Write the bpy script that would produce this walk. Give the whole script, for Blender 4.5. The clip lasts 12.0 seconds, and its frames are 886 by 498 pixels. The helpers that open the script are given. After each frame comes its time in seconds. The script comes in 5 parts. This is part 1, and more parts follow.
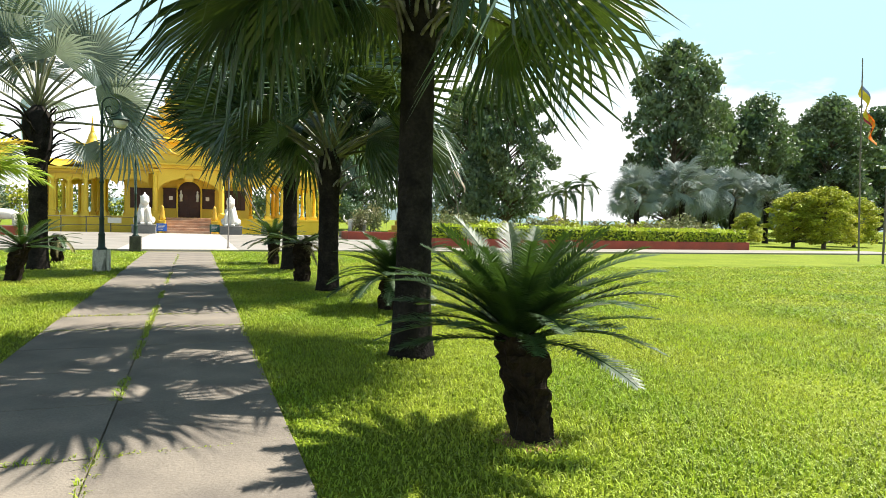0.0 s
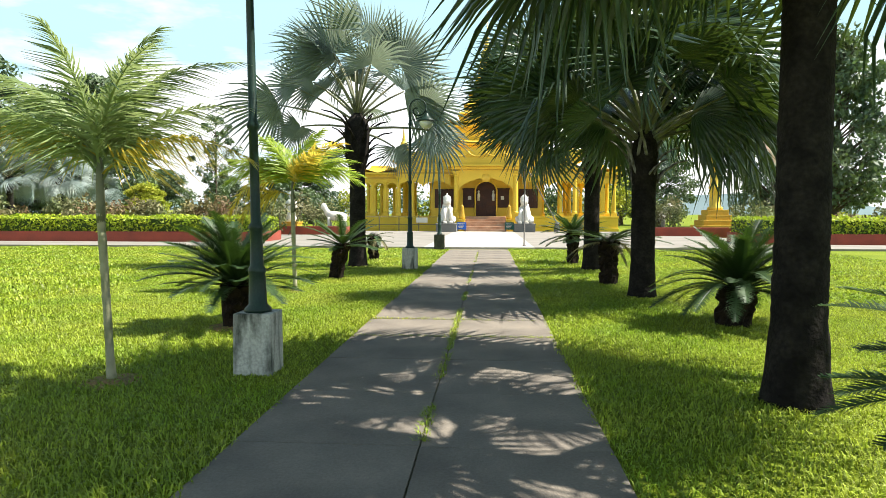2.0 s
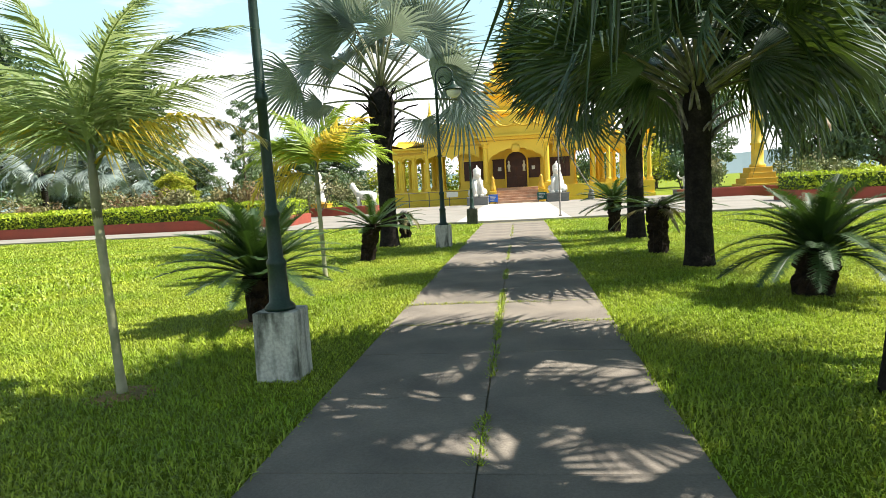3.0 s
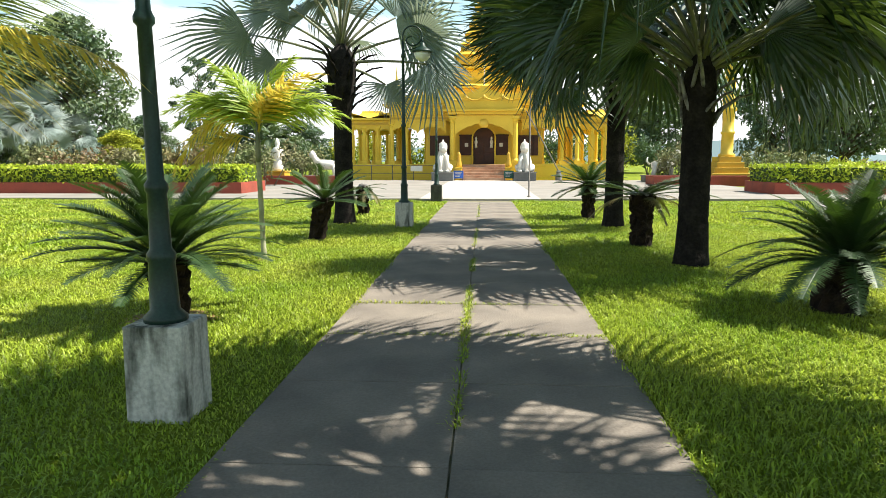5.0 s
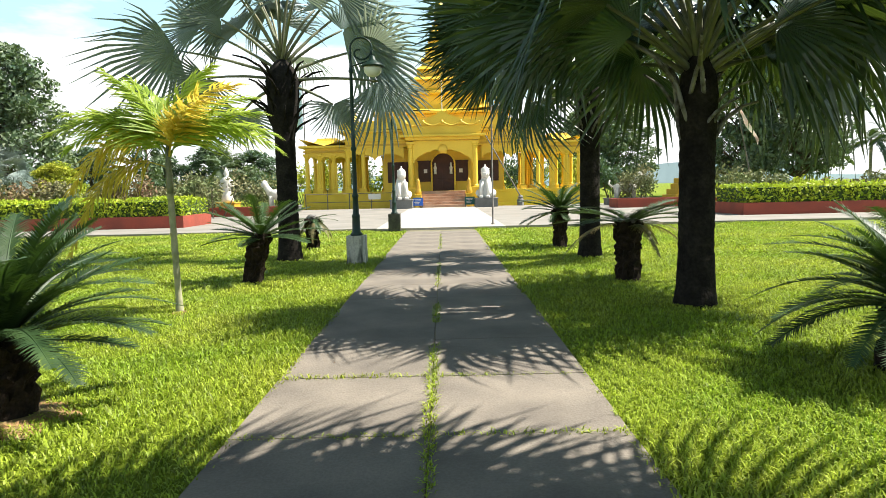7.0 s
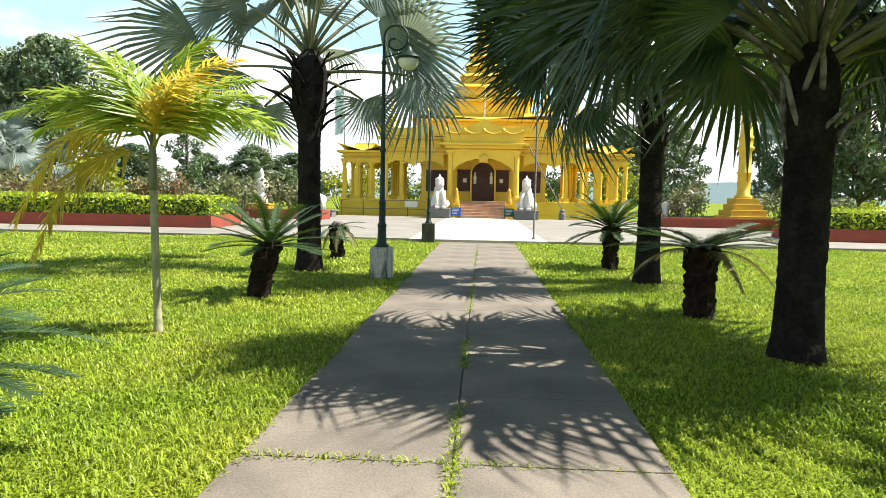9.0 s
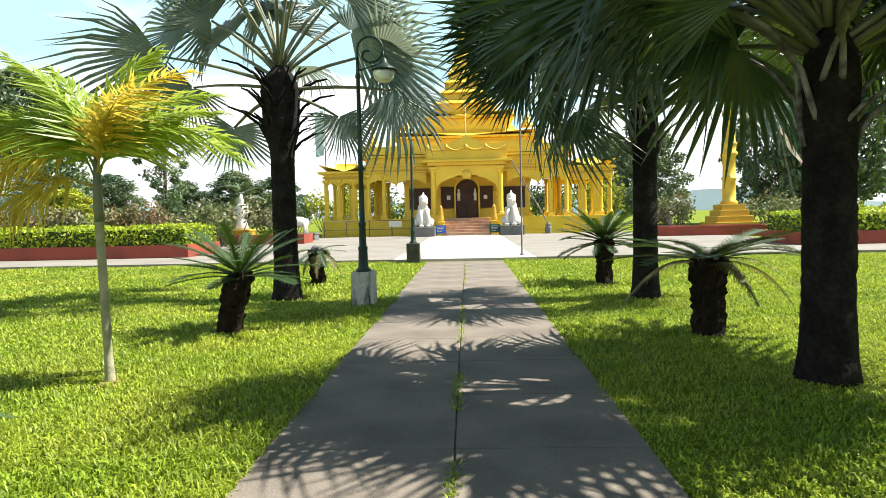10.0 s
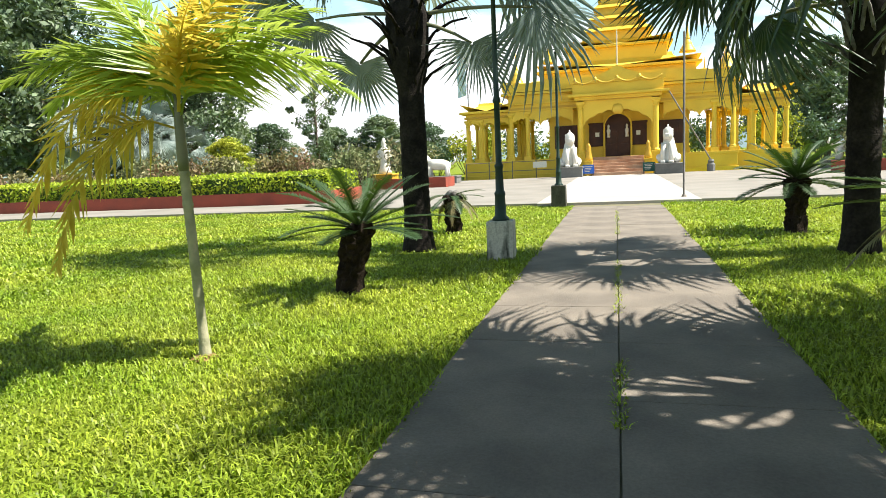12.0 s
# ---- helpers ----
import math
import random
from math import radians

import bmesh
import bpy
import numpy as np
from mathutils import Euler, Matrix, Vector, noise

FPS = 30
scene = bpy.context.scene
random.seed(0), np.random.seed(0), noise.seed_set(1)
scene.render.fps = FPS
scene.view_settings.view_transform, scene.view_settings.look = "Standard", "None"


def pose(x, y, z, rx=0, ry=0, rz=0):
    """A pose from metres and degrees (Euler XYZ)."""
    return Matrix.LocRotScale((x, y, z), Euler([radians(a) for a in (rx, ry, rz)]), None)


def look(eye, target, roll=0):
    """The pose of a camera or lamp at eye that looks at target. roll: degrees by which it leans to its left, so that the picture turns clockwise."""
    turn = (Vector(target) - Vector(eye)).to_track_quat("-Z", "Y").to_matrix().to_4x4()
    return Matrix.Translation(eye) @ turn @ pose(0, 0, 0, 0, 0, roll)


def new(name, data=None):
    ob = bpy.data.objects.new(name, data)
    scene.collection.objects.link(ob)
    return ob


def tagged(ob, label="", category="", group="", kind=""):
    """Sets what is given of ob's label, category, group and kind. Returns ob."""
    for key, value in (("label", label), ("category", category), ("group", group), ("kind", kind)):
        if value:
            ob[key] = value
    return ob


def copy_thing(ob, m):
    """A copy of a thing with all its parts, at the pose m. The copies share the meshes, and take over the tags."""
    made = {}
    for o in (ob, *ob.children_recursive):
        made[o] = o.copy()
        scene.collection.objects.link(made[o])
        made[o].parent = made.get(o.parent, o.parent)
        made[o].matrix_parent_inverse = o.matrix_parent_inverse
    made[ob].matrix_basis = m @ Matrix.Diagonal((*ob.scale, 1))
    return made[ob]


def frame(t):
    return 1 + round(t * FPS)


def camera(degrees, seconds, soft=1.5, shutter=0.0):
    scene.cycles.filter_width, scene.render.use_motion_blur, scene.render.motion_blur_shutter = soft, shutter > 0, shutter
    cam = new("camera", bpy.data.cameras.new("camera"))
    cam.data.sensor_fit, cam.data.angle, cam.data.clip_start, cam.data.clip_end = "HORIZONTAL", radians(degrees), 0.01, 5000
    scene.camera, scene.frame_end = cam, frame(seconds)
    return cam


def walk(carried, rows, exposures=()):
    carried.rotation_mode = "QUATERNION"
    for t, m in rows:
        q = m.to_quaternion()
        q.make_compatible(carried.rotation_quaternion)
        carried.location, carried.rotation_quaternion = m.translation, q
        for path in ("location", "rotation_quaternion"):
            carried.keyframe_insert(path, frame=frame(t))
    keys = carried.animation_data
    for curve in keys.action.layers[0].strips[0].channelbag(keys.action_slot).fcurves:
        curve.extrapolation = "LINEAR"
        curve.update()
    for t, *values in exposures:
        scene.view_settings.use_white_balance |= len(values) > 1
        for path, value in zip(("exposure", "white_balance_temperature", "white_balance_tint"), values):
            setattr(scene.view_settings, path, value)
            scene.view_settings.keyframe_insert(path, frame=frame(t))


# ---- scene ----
cam = camera(68.8, 12.0, soft=0.6)
PATH = [
    (0, (0.571, 0.907, 1.528), (1.287, 2.772, 1.44), 1.4),
    (0.5, (0.546, 1.313, 1.504), (1.01, 3.253, 1.347), -0.1),
    (1, (0.577, 1.767, 1.5), (0.686, 3.755, 1.32), 2.9),
    (1.5, (0.478, 2.146, 1.503), (0.482, 4.143, 1.398), -0.0),
    (2, (0.432, 2.542, 1.487), (0.289, 4.534, 1.377), 0.1),
    (2.5, (0.377, 2.953, 1.475), (0.192, 4.938, 1.314), 0.2),
    (3, (0.282, 3.324, 1.493), (0.04, 5.301, 1.306), -3.1),
    (3.2, (0.279, 3.469, 1.475), (0.022, 5.445, 1.302), -3.1),
    (4.8, (0.156, 4.604, 1.492), (0.055, 6.59, 1.277), -0.9),
    (5, (0.156, 4.774, 1.501), (0.031, 6.752, 1.232), -0.1),
    (5.5, (0.112, 5.185, 1.513), (0.108, 7.18, 1.383), -1.8),
    (6, (0.073, 5.588, 1.52), (0.127, 7.582, 1.384), 0.0),
    (6.5, (0.12, 6.022, 1.48), (0.055, 8.009, 1.265), -0.4),
    (6.7, (0.121, 6.192, 1.489), (0.104, 8.183, 1.302), -0.8),
    (8.3, (0.11, 7.462, 1.484), (0.083, 9.451, 1.278), -2.9),
    (8.5, (0.131, 7.603, 1.48), (0.109, 9.595, 1.296), -1.6),
    (9, (0.133, 7.953, 1.479), (0.014, 9.943, 1.32), 1.1),
    (9.5, (0.141, 8.3, 1.487), (0.127, 10.297, 1.37), -0.1),
    (10, (0.107, 8.645, 1.482), (0.03, 10.641, 1.378), -1.3),
    (10.5, (0.117, 9.042, 1.465), (-0.213, 11.004, 1.266), -1.8),
    (11, (0.061, 9.417, 1.484), (-0.199, 11.387, 1.26), -4.1),
    (11.5, (0.112, 9.686, 1.525), (-0.303, 11.636, 1.36), -3.7),
    (12, (-0.005, 10.046, 1.47), (-0.525, 11.958, 1.202), -2.8),
]
walk(cam, [(t, look(eye, target, roll)) for t, eye, target, roll in PATH])

# ---- world, sun, exposure ----
SUN_DIR = Vector((0.585, 0.05, 0.81)).normalized()
scene.view_settings.exposure = 1.36
world = bpy.data.worlds.new("sky_world")
scene.world = world
world.use_nodes = True
wn, wl = world.node_tree.nodes, world.node_tree.links
wn.clear()
w_out = wn.new("ShaderNodeOutputWorld")
w_bg = wn.new("ShaderNodeBackground")
w_sky = wn.new("ShaderNodeTexSky")
w_sky.sky_type = "NISHITA"
w_sky.sun_disc = False
w_sky.sun_elevation = math.asin(SUN_DIR.z)
w_sky.sun_rotation = math.atan2(SUN_DIR.x, SUN_DIR.y)
w_sky.dust_density = 0.4
w_sky.altitude = 1200.0
w_co = wn.new("ShaderNodeTexCoord")
w_map = wn.new("ShaderNodeMapping")
w_map.inputs["Scale"].default_value = (1.5, 1.5, 4.6)
w_map.inputs["Location"].default_value = (0.35, 0.1, 0.0)
w_noise = wn.new("ShaderNodeTexNoise")
w_noise.inputs["Scale"].default_value = 1.9
w_noise.inputs["Detail"].default_value = 8.0
w_noise.inputs["Roughness"].default_value = 0.55
# cumulus seen edge-on: the cloud cover thickens towards the horizon and opens overhead
w_sep = wn.new("ShaderNodeSeparateXYZ")
w_low = wn.new("ShaderNodeMapRange")
w_low.inputs["From Min"].default_value, w_low.inputs["From Max"].default_value = 0.0, 0.44
w_low.inputs["To Min"].default_value, w_low.inputs["To Max"].default_value = 0.22, -0.30
w_add = wn.new("ShaderNodeMath")
w_ramp = wn.new("ShaderNodeValToRGB")
w_ramp.color_ramp.elements[0].position = 0.43
w_ramp.color_ramp.elements[1].position = 0.56
# pale humid haze low over the land
w_haze = wn.new("ShaderNodeMapRange")
w_haze.inputs["From Min"].default_value, w_haze.inputs["From Max"].default_value = 0.30, 0.85
w_haze.inputs["To Min"].default_value, w_haze.inputs["To Max"].default_value = 1.0, 0.0
w_veil = wn.new("ShaderNodeMix")
w_veil.data_type = "RGBA"
w_veil.inputs[7].default_value = (7.4, 11.2, 13.0, 1.0)
w_mix = wn.new("ShaderNodeMix")
w_mix.data_type = "RGBA"
w_mix.inputs[7].default_value = (15.0, 15.2, 15.5, 1.0)
wl.new(w_co.outputs["Generated"], w_map.inputs["Vector"])
wl.new(w_co.outputs["Generated"], w_sep.inputs["Vector"])
wl.new(w_sep.outputs["Z"], w_low.inputs["Value"])
wl.new(w_sep.outputs["Z"], w_haze.inputs["Value"])
wl.new(w_map.outputs["Vector"], w_noise.inputs["Vector"])
wl.new(w_noise.outputs["Fac"], w_add.inputs[0])
wl.new(w_low.outputs["Result"], w_add.inputs[1])
wl.new(w_add.outputs["Value"], w_ramp.inputs["Fac"])
wl.new(w_haze.outputs["Result"], w_veil.inputs[0])
wl.new(w_sky.outputs["Color"], w_veil.inputs[6])
wl.new(w_ramp.outputs["Color"], w_mix.inputs[0])
wl.new(w_veil.outputs[2], w_mix.inputs[6])
wl.new(w_mix.outputs[2], w_bg.inputs["Color"])
w_bg.inputs["Strength"].default_value = 0.036
wl.new(w_bg.outputs["Background"], w_out.inputs["Surface"])

sun = new("sun", bpy.data.lights.new("sun", "SUN"))
sun.data.energy = 5.0
sun.data.angle = radians(0.55)
sun.data.color = (1.0, 0.95, 0.86)
sun.matrix_world = look(SUN_DIR * 60, (0, 0, 0))


# ---- materials ----
def mat(name, color, rough=0.7, color2=None, scale=4.0, detail=5.0, bump=0.0, bump_scale=40.0, metal=0.0,
        fine=0.0, trans=0.0, trans_color=None, per_object=0.0, spec=0.4, lo=0.35, hi=0.65, island=0.0, stretch=1.0):
    """A surface with variation at two scales: broad patches between two colours and fine grain."""
    m = bpy.data.materials.new(name)
    m.use_nodes = True
    n, l = m.node_tree.nodes, m.node_tree.links
    b = n["Principled BSDF"]
    b.inputs["Roughness"].default_value = rough
    b.inputs["Metallic"].default_value = metal
    b.inputs["Specular IOR Level"].default_value = spec
    co = n.new("ShaderNodeTexCoord")
    src = co.outputs["Object"]
    geo = n.new("ShaderNodeNewGeometry")
    tex = n.new("ShaderNodeTexNoise")
    tex.inputs["Scale"].default_value = scale
    tex.inputs["Detail"].default_value = detail
    where = geo.outputs["Position"] if per_object == 0 else src
    if stretch != 1.0:
        run = n.new("ShaderNodeMapping")
        run.inputs["Scale"].default_value = (1, 1, 1 / stretch)
        l.new(where, run.inputs["Vector"])
        where = run.outputs["Vector"]
    l.new(where, tex.inputs["Vector"])
    ramp = n.new("ShaderNodeValToRGB")
    ramp.color_ramp.elements[0].position, ramp.color_ramp.elements[1].position = lo, hi
    ramp.color_ramp.elements[0].color = (*color, 1)
    ramp.color_ramp.elements[1].color = (*(color2 or [c * 0.8 for c in color]), 1)
    l.new(tex.outputs["Fac"], ramp.inputs["Fac"])
    out = ramp.outputs["Color"]
    if fine or per_object or island:
        hsv = n.new("ShaderNodeHueSaturation")
        l.new(out, hsv.inputs["Color"])
        value = None
        if fine:
            t2 = n.new("ShaderNodeTexNoise")
            t2.inputs["Scale"].default_value = bump_scale
            t2.inputs["Detail"].default_value = 4
            l.new(geo.outputs["Position"], t2.inputs["Vector"])
            mr = n.new("ShaderNodeMapRange")
            mr.inputs["From Min"].default_value, mr.inputs["From Max"].default_value = 0.3, 0.7
            mr.inputs["To Min"].default_value, mr.inputs["To Max"].default_value = 1 - fine, 1 + fine
            l.new(t2.outputs["Fac"], mr.inputs["Value"])
            value = mr.outputs["Result"]
        if per_object or island:
            if per_object:
                oi = n.new("ShaderNodeObjectInfo")
                rnd = oi.outputs["Random"]
            else:
                rnd = geo.outputs["Random Per Island"]
            k = per_object or island
            mo = n.new("ShaderNodeMapRange")
            mo.inputs["To Min"].default_value, mo.inputs["To Max"].default_value = 1 - k, 1 + k
            l.new(rnd, mo.inputs["Value"])
            if value:
                mul = n.new("ShaderNodeMath")
                mul.operation = "MULTIPLY"
                l.new(value, mul.inputs[0])
                l.new(mo.outputs["Result"], mul.inputs[1])
                value = mul.outputs["Value"]
            else:
                value = mo.outputs["Result"]
        l.new(value, hsv.inputs["Value"])
        out = hsv.outputs["Color"]
    l.new(out, b.inputs["Base Color"])
    if bump:
        t3 = n.new("ShaderNodeTexNoise")
        t3.inputs["Scale"].default_value = bump_scale
        t3.inputs["Detail"].default_value = 6
        l.new(geo.outputs["Position"], t3.inputs["Vector"])
        bp = n.new("ShaderNodeBump")
        bp.inputs["Strength"].default_value = bump
        bp.inputs["Distance"].default_value = 0.02
        l.new(t3.outputs["Fac"], bp.inputs["Height"])
        l.new(bp.outputs["Normal"], b.inputs["Normal"])
    if trans:
        tr = n.new("ShaderNodeBsdfTranslucent")
        if trans_color:
            tr.inputs["Color"].default_value = (*trans_color, 1)
        else:
            l.new(out, tr.inputs["Color"])
        mx = n.new("ShaderNodeMixShader")
        mx.inputs["Fac"].default_value = trans
        l.new(b.outputs["BSDF"], mx.inputs[1])
        l.new(tr.outputs["BSDF"], mx.inputs[2])
        l.new(mx.outputs["Shader"], n["Material Output"].inputs["Surface"])
    return m


M_LAWN = mat("lawn", (0.115, 0.16, 0.011), 0.9, (0.17, 0.21, 0.018), 0.35, 6, bump=0.5, bump_scale=28, fine=0.35, spec=0.1)
M_BLADE = mat("grass_blade", (0.215, 0.315, 0.02), 0.5, (0.345, 0.40, 0.04), 0.6, 4, trans=0.38, island=0.5, spec=0.45)
M_CONC = mat("path_concrete", (0.205, 0.176, 0.14), 0.85, (0.128, 0.11, 0.09), 1.4, 8, bump=0.35, bump_scale=60, fine=0.12, per_object=0.06)
M_SOIL = mat("joint_soil", (0.13, 0.13, 0.06), 0.95, (0.20, 0.17, 0.11), 6, 6, bump=0.5, bump_scale=60)
M_EARTH = mat("bare_earth", (0.30, 0.17, 0.07), 0.95, (0.17, 0.13, 0.05), 6, 6, bump=0.6, bump_scale=50, fine=0.2)
M_PLAZA = mat("plaza_concrete", (0.25, 0.23, 0.20), 0.8, (0.19, 0.175, 0.15), 0.5, 7, bump=0.15, bump_scale=30, fine=0.06)
M_PLAZA2 = mat("plaza_middle_concrete", (0.42, 0.39, 0.34), 0.75, (0.35, 0.32, 0.28), 0.5, 7, bump=0.12, bump_scale=30, fine=0.05)
M_REDWALL = mat("red_planter_paint", (0.306, 0.0595, 0.034), 0.75, (0.2125, 0.04675, 0.02975), 1.2, 6, bump=0.2, bump_scale=30, fine=0.15)
M_FAN = mat("fan_leaf", (0.030, 0.062, 0.034), 0.34, (0.055, 0.095, 0.05), 3, 3, trans=0.08, trans_color=(0.16, 0.25, 0.03), per_object=0.4, spec=0.6)
M_FANGREY = mat("grey_fan_leaf", (0.085, 0.125, 0.12), 0.36, (0.15, 0.195, 0.19), 3, 3, trans=0.26, trans_color=(0.32, 0.38, 0.26), per_object=0.45, spec=0.6)
M_PETIOLE = mat("petiole", (0.10, 0.115, 0.065), 0.5, (0.17, 0.165, 0.10), 5, 4, per_object=0.2)
M_BOOT = mat("leaf_base_husk", (0.24, 0.23, 0.215), 0.85, (0.05, 0.045, 0.04), 9, 5, bump=0.5, bump_scale=50)
M_TRUNK = mat("palm_bark", (0.024, 0.0205, 0.017), 0.95, (0.010, 0.0085, 0.0075), 5, 8, bump=0.9, bump_scale=26, fine=0.35, spec=0.1)
M_CYTRUNK = mat("cycad_bark", (0.030, 0.021, 0.014), 0.95, (0.013, 0.010, 0.008), 9, 6, bump=0.9, bump_scale=50, fine=0.3, spec=0.1)
M_CYLEAF = mat("cycad_leaf", (0.02, 0.046, 0.016), 0.5, (0.038, 0.072, 0.022), 4, 3, trans=0.12, trans_color=(0.10, 0.20, 0.02), per_object=0.3, spec=0.4)
M_CYDRY = mat("cycad_old_leaf", (0.20, 0.15, 0.06), 0.6, (0.12, 0.13, 0.05), 4, 3, trans=0.15, per_object=0.3)
M_FOX = mat("feather_leaf", (0.24, 0.36, 0.05), 0.40, (0.35, 0.44, 0.07), 4, 3, trans=0.48, trans_color=(0.42, 0.52, 0.08), per_object=0.25, spec=0.5)
M_FEATHER = mat("pale_feather_leaf", (0.17, 0.25, 0.085), 0.42, (0.25, 0.31, 0.12), 4, 3, trans=0.42, trans_color=(0.32, 0.39, 0.15), per_object=0.25, spec=0.5)
M_FOXY = mat("yellow_feather_leaf", (0.55, 0.48, 0.07), 0.42, (0.66, 0.46, 0.07), 3, 3, trans=0.46, trans_color=(0.68, 0.54, 0.08), per_object=0.3, spec=0.5)
M_YTRUNK = mat("ringed_trunk", (0.34, 0.32, 0.21), 0.8, (0.21, 0.215, 0.12), 8, 5, bump=0.3, bump_scale=40)
M_IRON = mat("green_black_iron", (0.007, 0.024, 0.018), 0.45, (0.012, 0.034, 0.024), 6, 5, bump=0.1, bump_scale=60, fine=0.2, spec=0.35)
M_PED = mat("whitewashed_concrete", (0.48, 0.47, 0.41), 0.9, (0.045, 0.05, 0.035), 9, 9, bump=0.5, bump_scale=40, fine=0.2, lo=0.46, hi=0.68, stretch=4.0)
M_PEDDARK = mat("dark_stained_concrete", (0.04125, 0.04125, 0.03375), 0.9, (0.075, 0.075, 0.06), 5, 7, bump=0.4, bump_scale=40, fine=0.2)
M_GLOBE = mat("milky_glass", (0.75, 0.74, 0.70), 0.25, (0.66, 0.65, 0.60), 5, 3, spec=0.5)
M_GOLD = mat("yellow_temple_paint", (0.76, 0.52, 0.05), 0.55, (0.68, 0.45, 0.04), 0.7, 6, bump=0.1, bump_scale=20, fine=0.07)
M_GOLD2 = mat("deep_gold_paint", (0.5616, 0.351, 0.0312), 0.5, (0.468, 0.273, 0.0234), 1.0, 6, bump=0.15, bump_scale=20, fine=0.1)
M_GILT = mat("gilded_metal", (0.72, 0.49, 0.06), 0.45, (0.64, 0.41, 0.045), 2, 5, metal=0.12, bump=0.1, bump_scale=12)
M_DARKWOOD = mat("dark_red_timber", (0.0375, 0.0135, 0.009), 0.6, (0.06375, 0.0225, 0.0135), 2, 6, bump=0.15, bump_scale=25)
M_STEP = mat("terracotta_steps", (0.46, 0.3, 0.2), 0.75, (0.36, 0.2, 0.12), 2, 6, bump=0.1, bump_scale=30, fine=0.1)
M_WHITE = mat("white_lime_paint", (0.672, 0.6552, 0.6048), 0.7, (0.588, 0.5544, 0.4872), 1.5, 6, bump=0.15, bump_scale=20, fine=0.06)
M_GREY = mat("grey_plinth_render", (0.18, 0.18, 0.1725), 0.85, (0.1275, 0.1275, 0.12), 1.5, 6, bump=0.2, bump_scale=30, fine=0.12)
M_BLUE = mat("blue_sign_paint", (0.02, 0.12, 0.55), 0.5, (0.02, 0.10, 0.42), 2, 4)
M_GREEN = mat("green_sign_paint", (0.02, 0.13, 0.10), 0.5, (0.02, 0.10, 0.08), 2, 4)
M_POLE = mat("weathered_steel", (0.17, 0.15, 0.13), 0.6, (0.11, 0.10, 0.09), 6, 5, metal=0.3, fine=0.15)
M_HEDGE = mat("hedge_leaf", (0.272, 0.391, 0.0187), 0.5, (0.442, 0.476, 0.034), 1.0, 4, trans=0.3, trans_color=(0.40, 0.50, 0.03), island=0.4)
# near-black green: the shade between hedge leaves put into a colour
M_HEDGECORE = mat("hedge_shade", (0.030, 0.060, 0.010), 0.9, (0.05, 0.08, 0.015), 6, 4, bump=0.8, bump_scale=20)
M_SHRUB = mat("shrub_leaf", (0.13, 0.17, 0.06), 0.6, (0.22, 0.2, 0.1), 0.5, 4, trans=0.22, island=0.4)
M_RUSSET = mat("russet_shrub_leaf", (0.19, 0.11, 0.065), 0.6, (0.17, 0.16, 0.06), 0.7, 4, trans=0.22, island=0.4)
# far foliage: aerial haze is put into the leaf colour, paler and bluer
M_TREE = mat("hazed_tree_leaf", (0.085, 0.14, 0.095), 0.5, (0.18, 0.22, 0.125), 0.22, 5, trans=0.2, trans_color=(0.10, 0.17, 0.03), island=0.4, spec=0.3)
M_TREE2 = mat("bright_tree_leaf", (0.27, 0.33, 0.03), 0.55, (0.40, 0.40, 0.04), 0.5, 5, trans=0.25, island=0.4, spec=0.3)
M_SILVER = mat("silver_far_leaf", (0.15, 0.2, 0.18), 0.5, (0.25, 0.29, 0.27), 0.5, 4, trans=0.12, island=0.3)
M_BARK = mat("tree_bark", (0.12, 0.095, 0.07), 0.9, (0.07, 0.055, 0.04), 3, 6, bump=0.6, bump_scale=12)
M_HILL = mat("far_hills", (0.16, 0.22, 0.24), 0.95, (0.12, 0.18, 0.18), 0.004, 5)


# ---- mesh helpers ----
def part(name, bm, material, parent=None, label="", smooth=False):
    me = bpy.data.meshes.new(name)
    if smooth:
        for fc in bm.faces:
            fc.smooth = True
    bm.to_mesh(me)
    bm.free()
    me.materials.append(material)
    ob = new(name, me)
    ob.parent = parent
    if label:
        tagged(ob, label)
    return ob


def raw(name, verts, faces, material, parent=None, smooth=False):
    me = bpy.data.meshes.new(name)
    me.from_pydata(verts, [], faces)
    if smooth:
        me.shade_smooth()
    me.materials.append(material)
    ob = new(name, me)
    ob.parent = parent
    return ob


def empty(name, m, label, category, group="", kind=""):
    ob = new(name)
    ob.matrix_world = m
    ob.empty_display_size = 0.2
    return tagged(ob, label, category, group, kind)


def box(bm, x0, x1, y0, y1, z0, z1, bevel=0.0, taper=0.0):
    r = bmesh.ops.create_cube(bm, size=1.0)["verts"]
    for v in r:
        k = 1 - taper if v.co.z > 0 else 1
        v.co = Vector(((x0 + x1) / 2 + v.co.x * (x1 - x0) * k, (y0 + y1) / 2 + v.co.y * (y1 - y0) * k, (z0 + z1) / 2 + v.co.z * (z1 - z0)))
    if bevel:
        es = list({e for v in r for e in v.link_edges})
        bmesh.ops.bevel(bm, geom=es, offset=bevel, segments=2, affect="EDGES", profile=0.6)


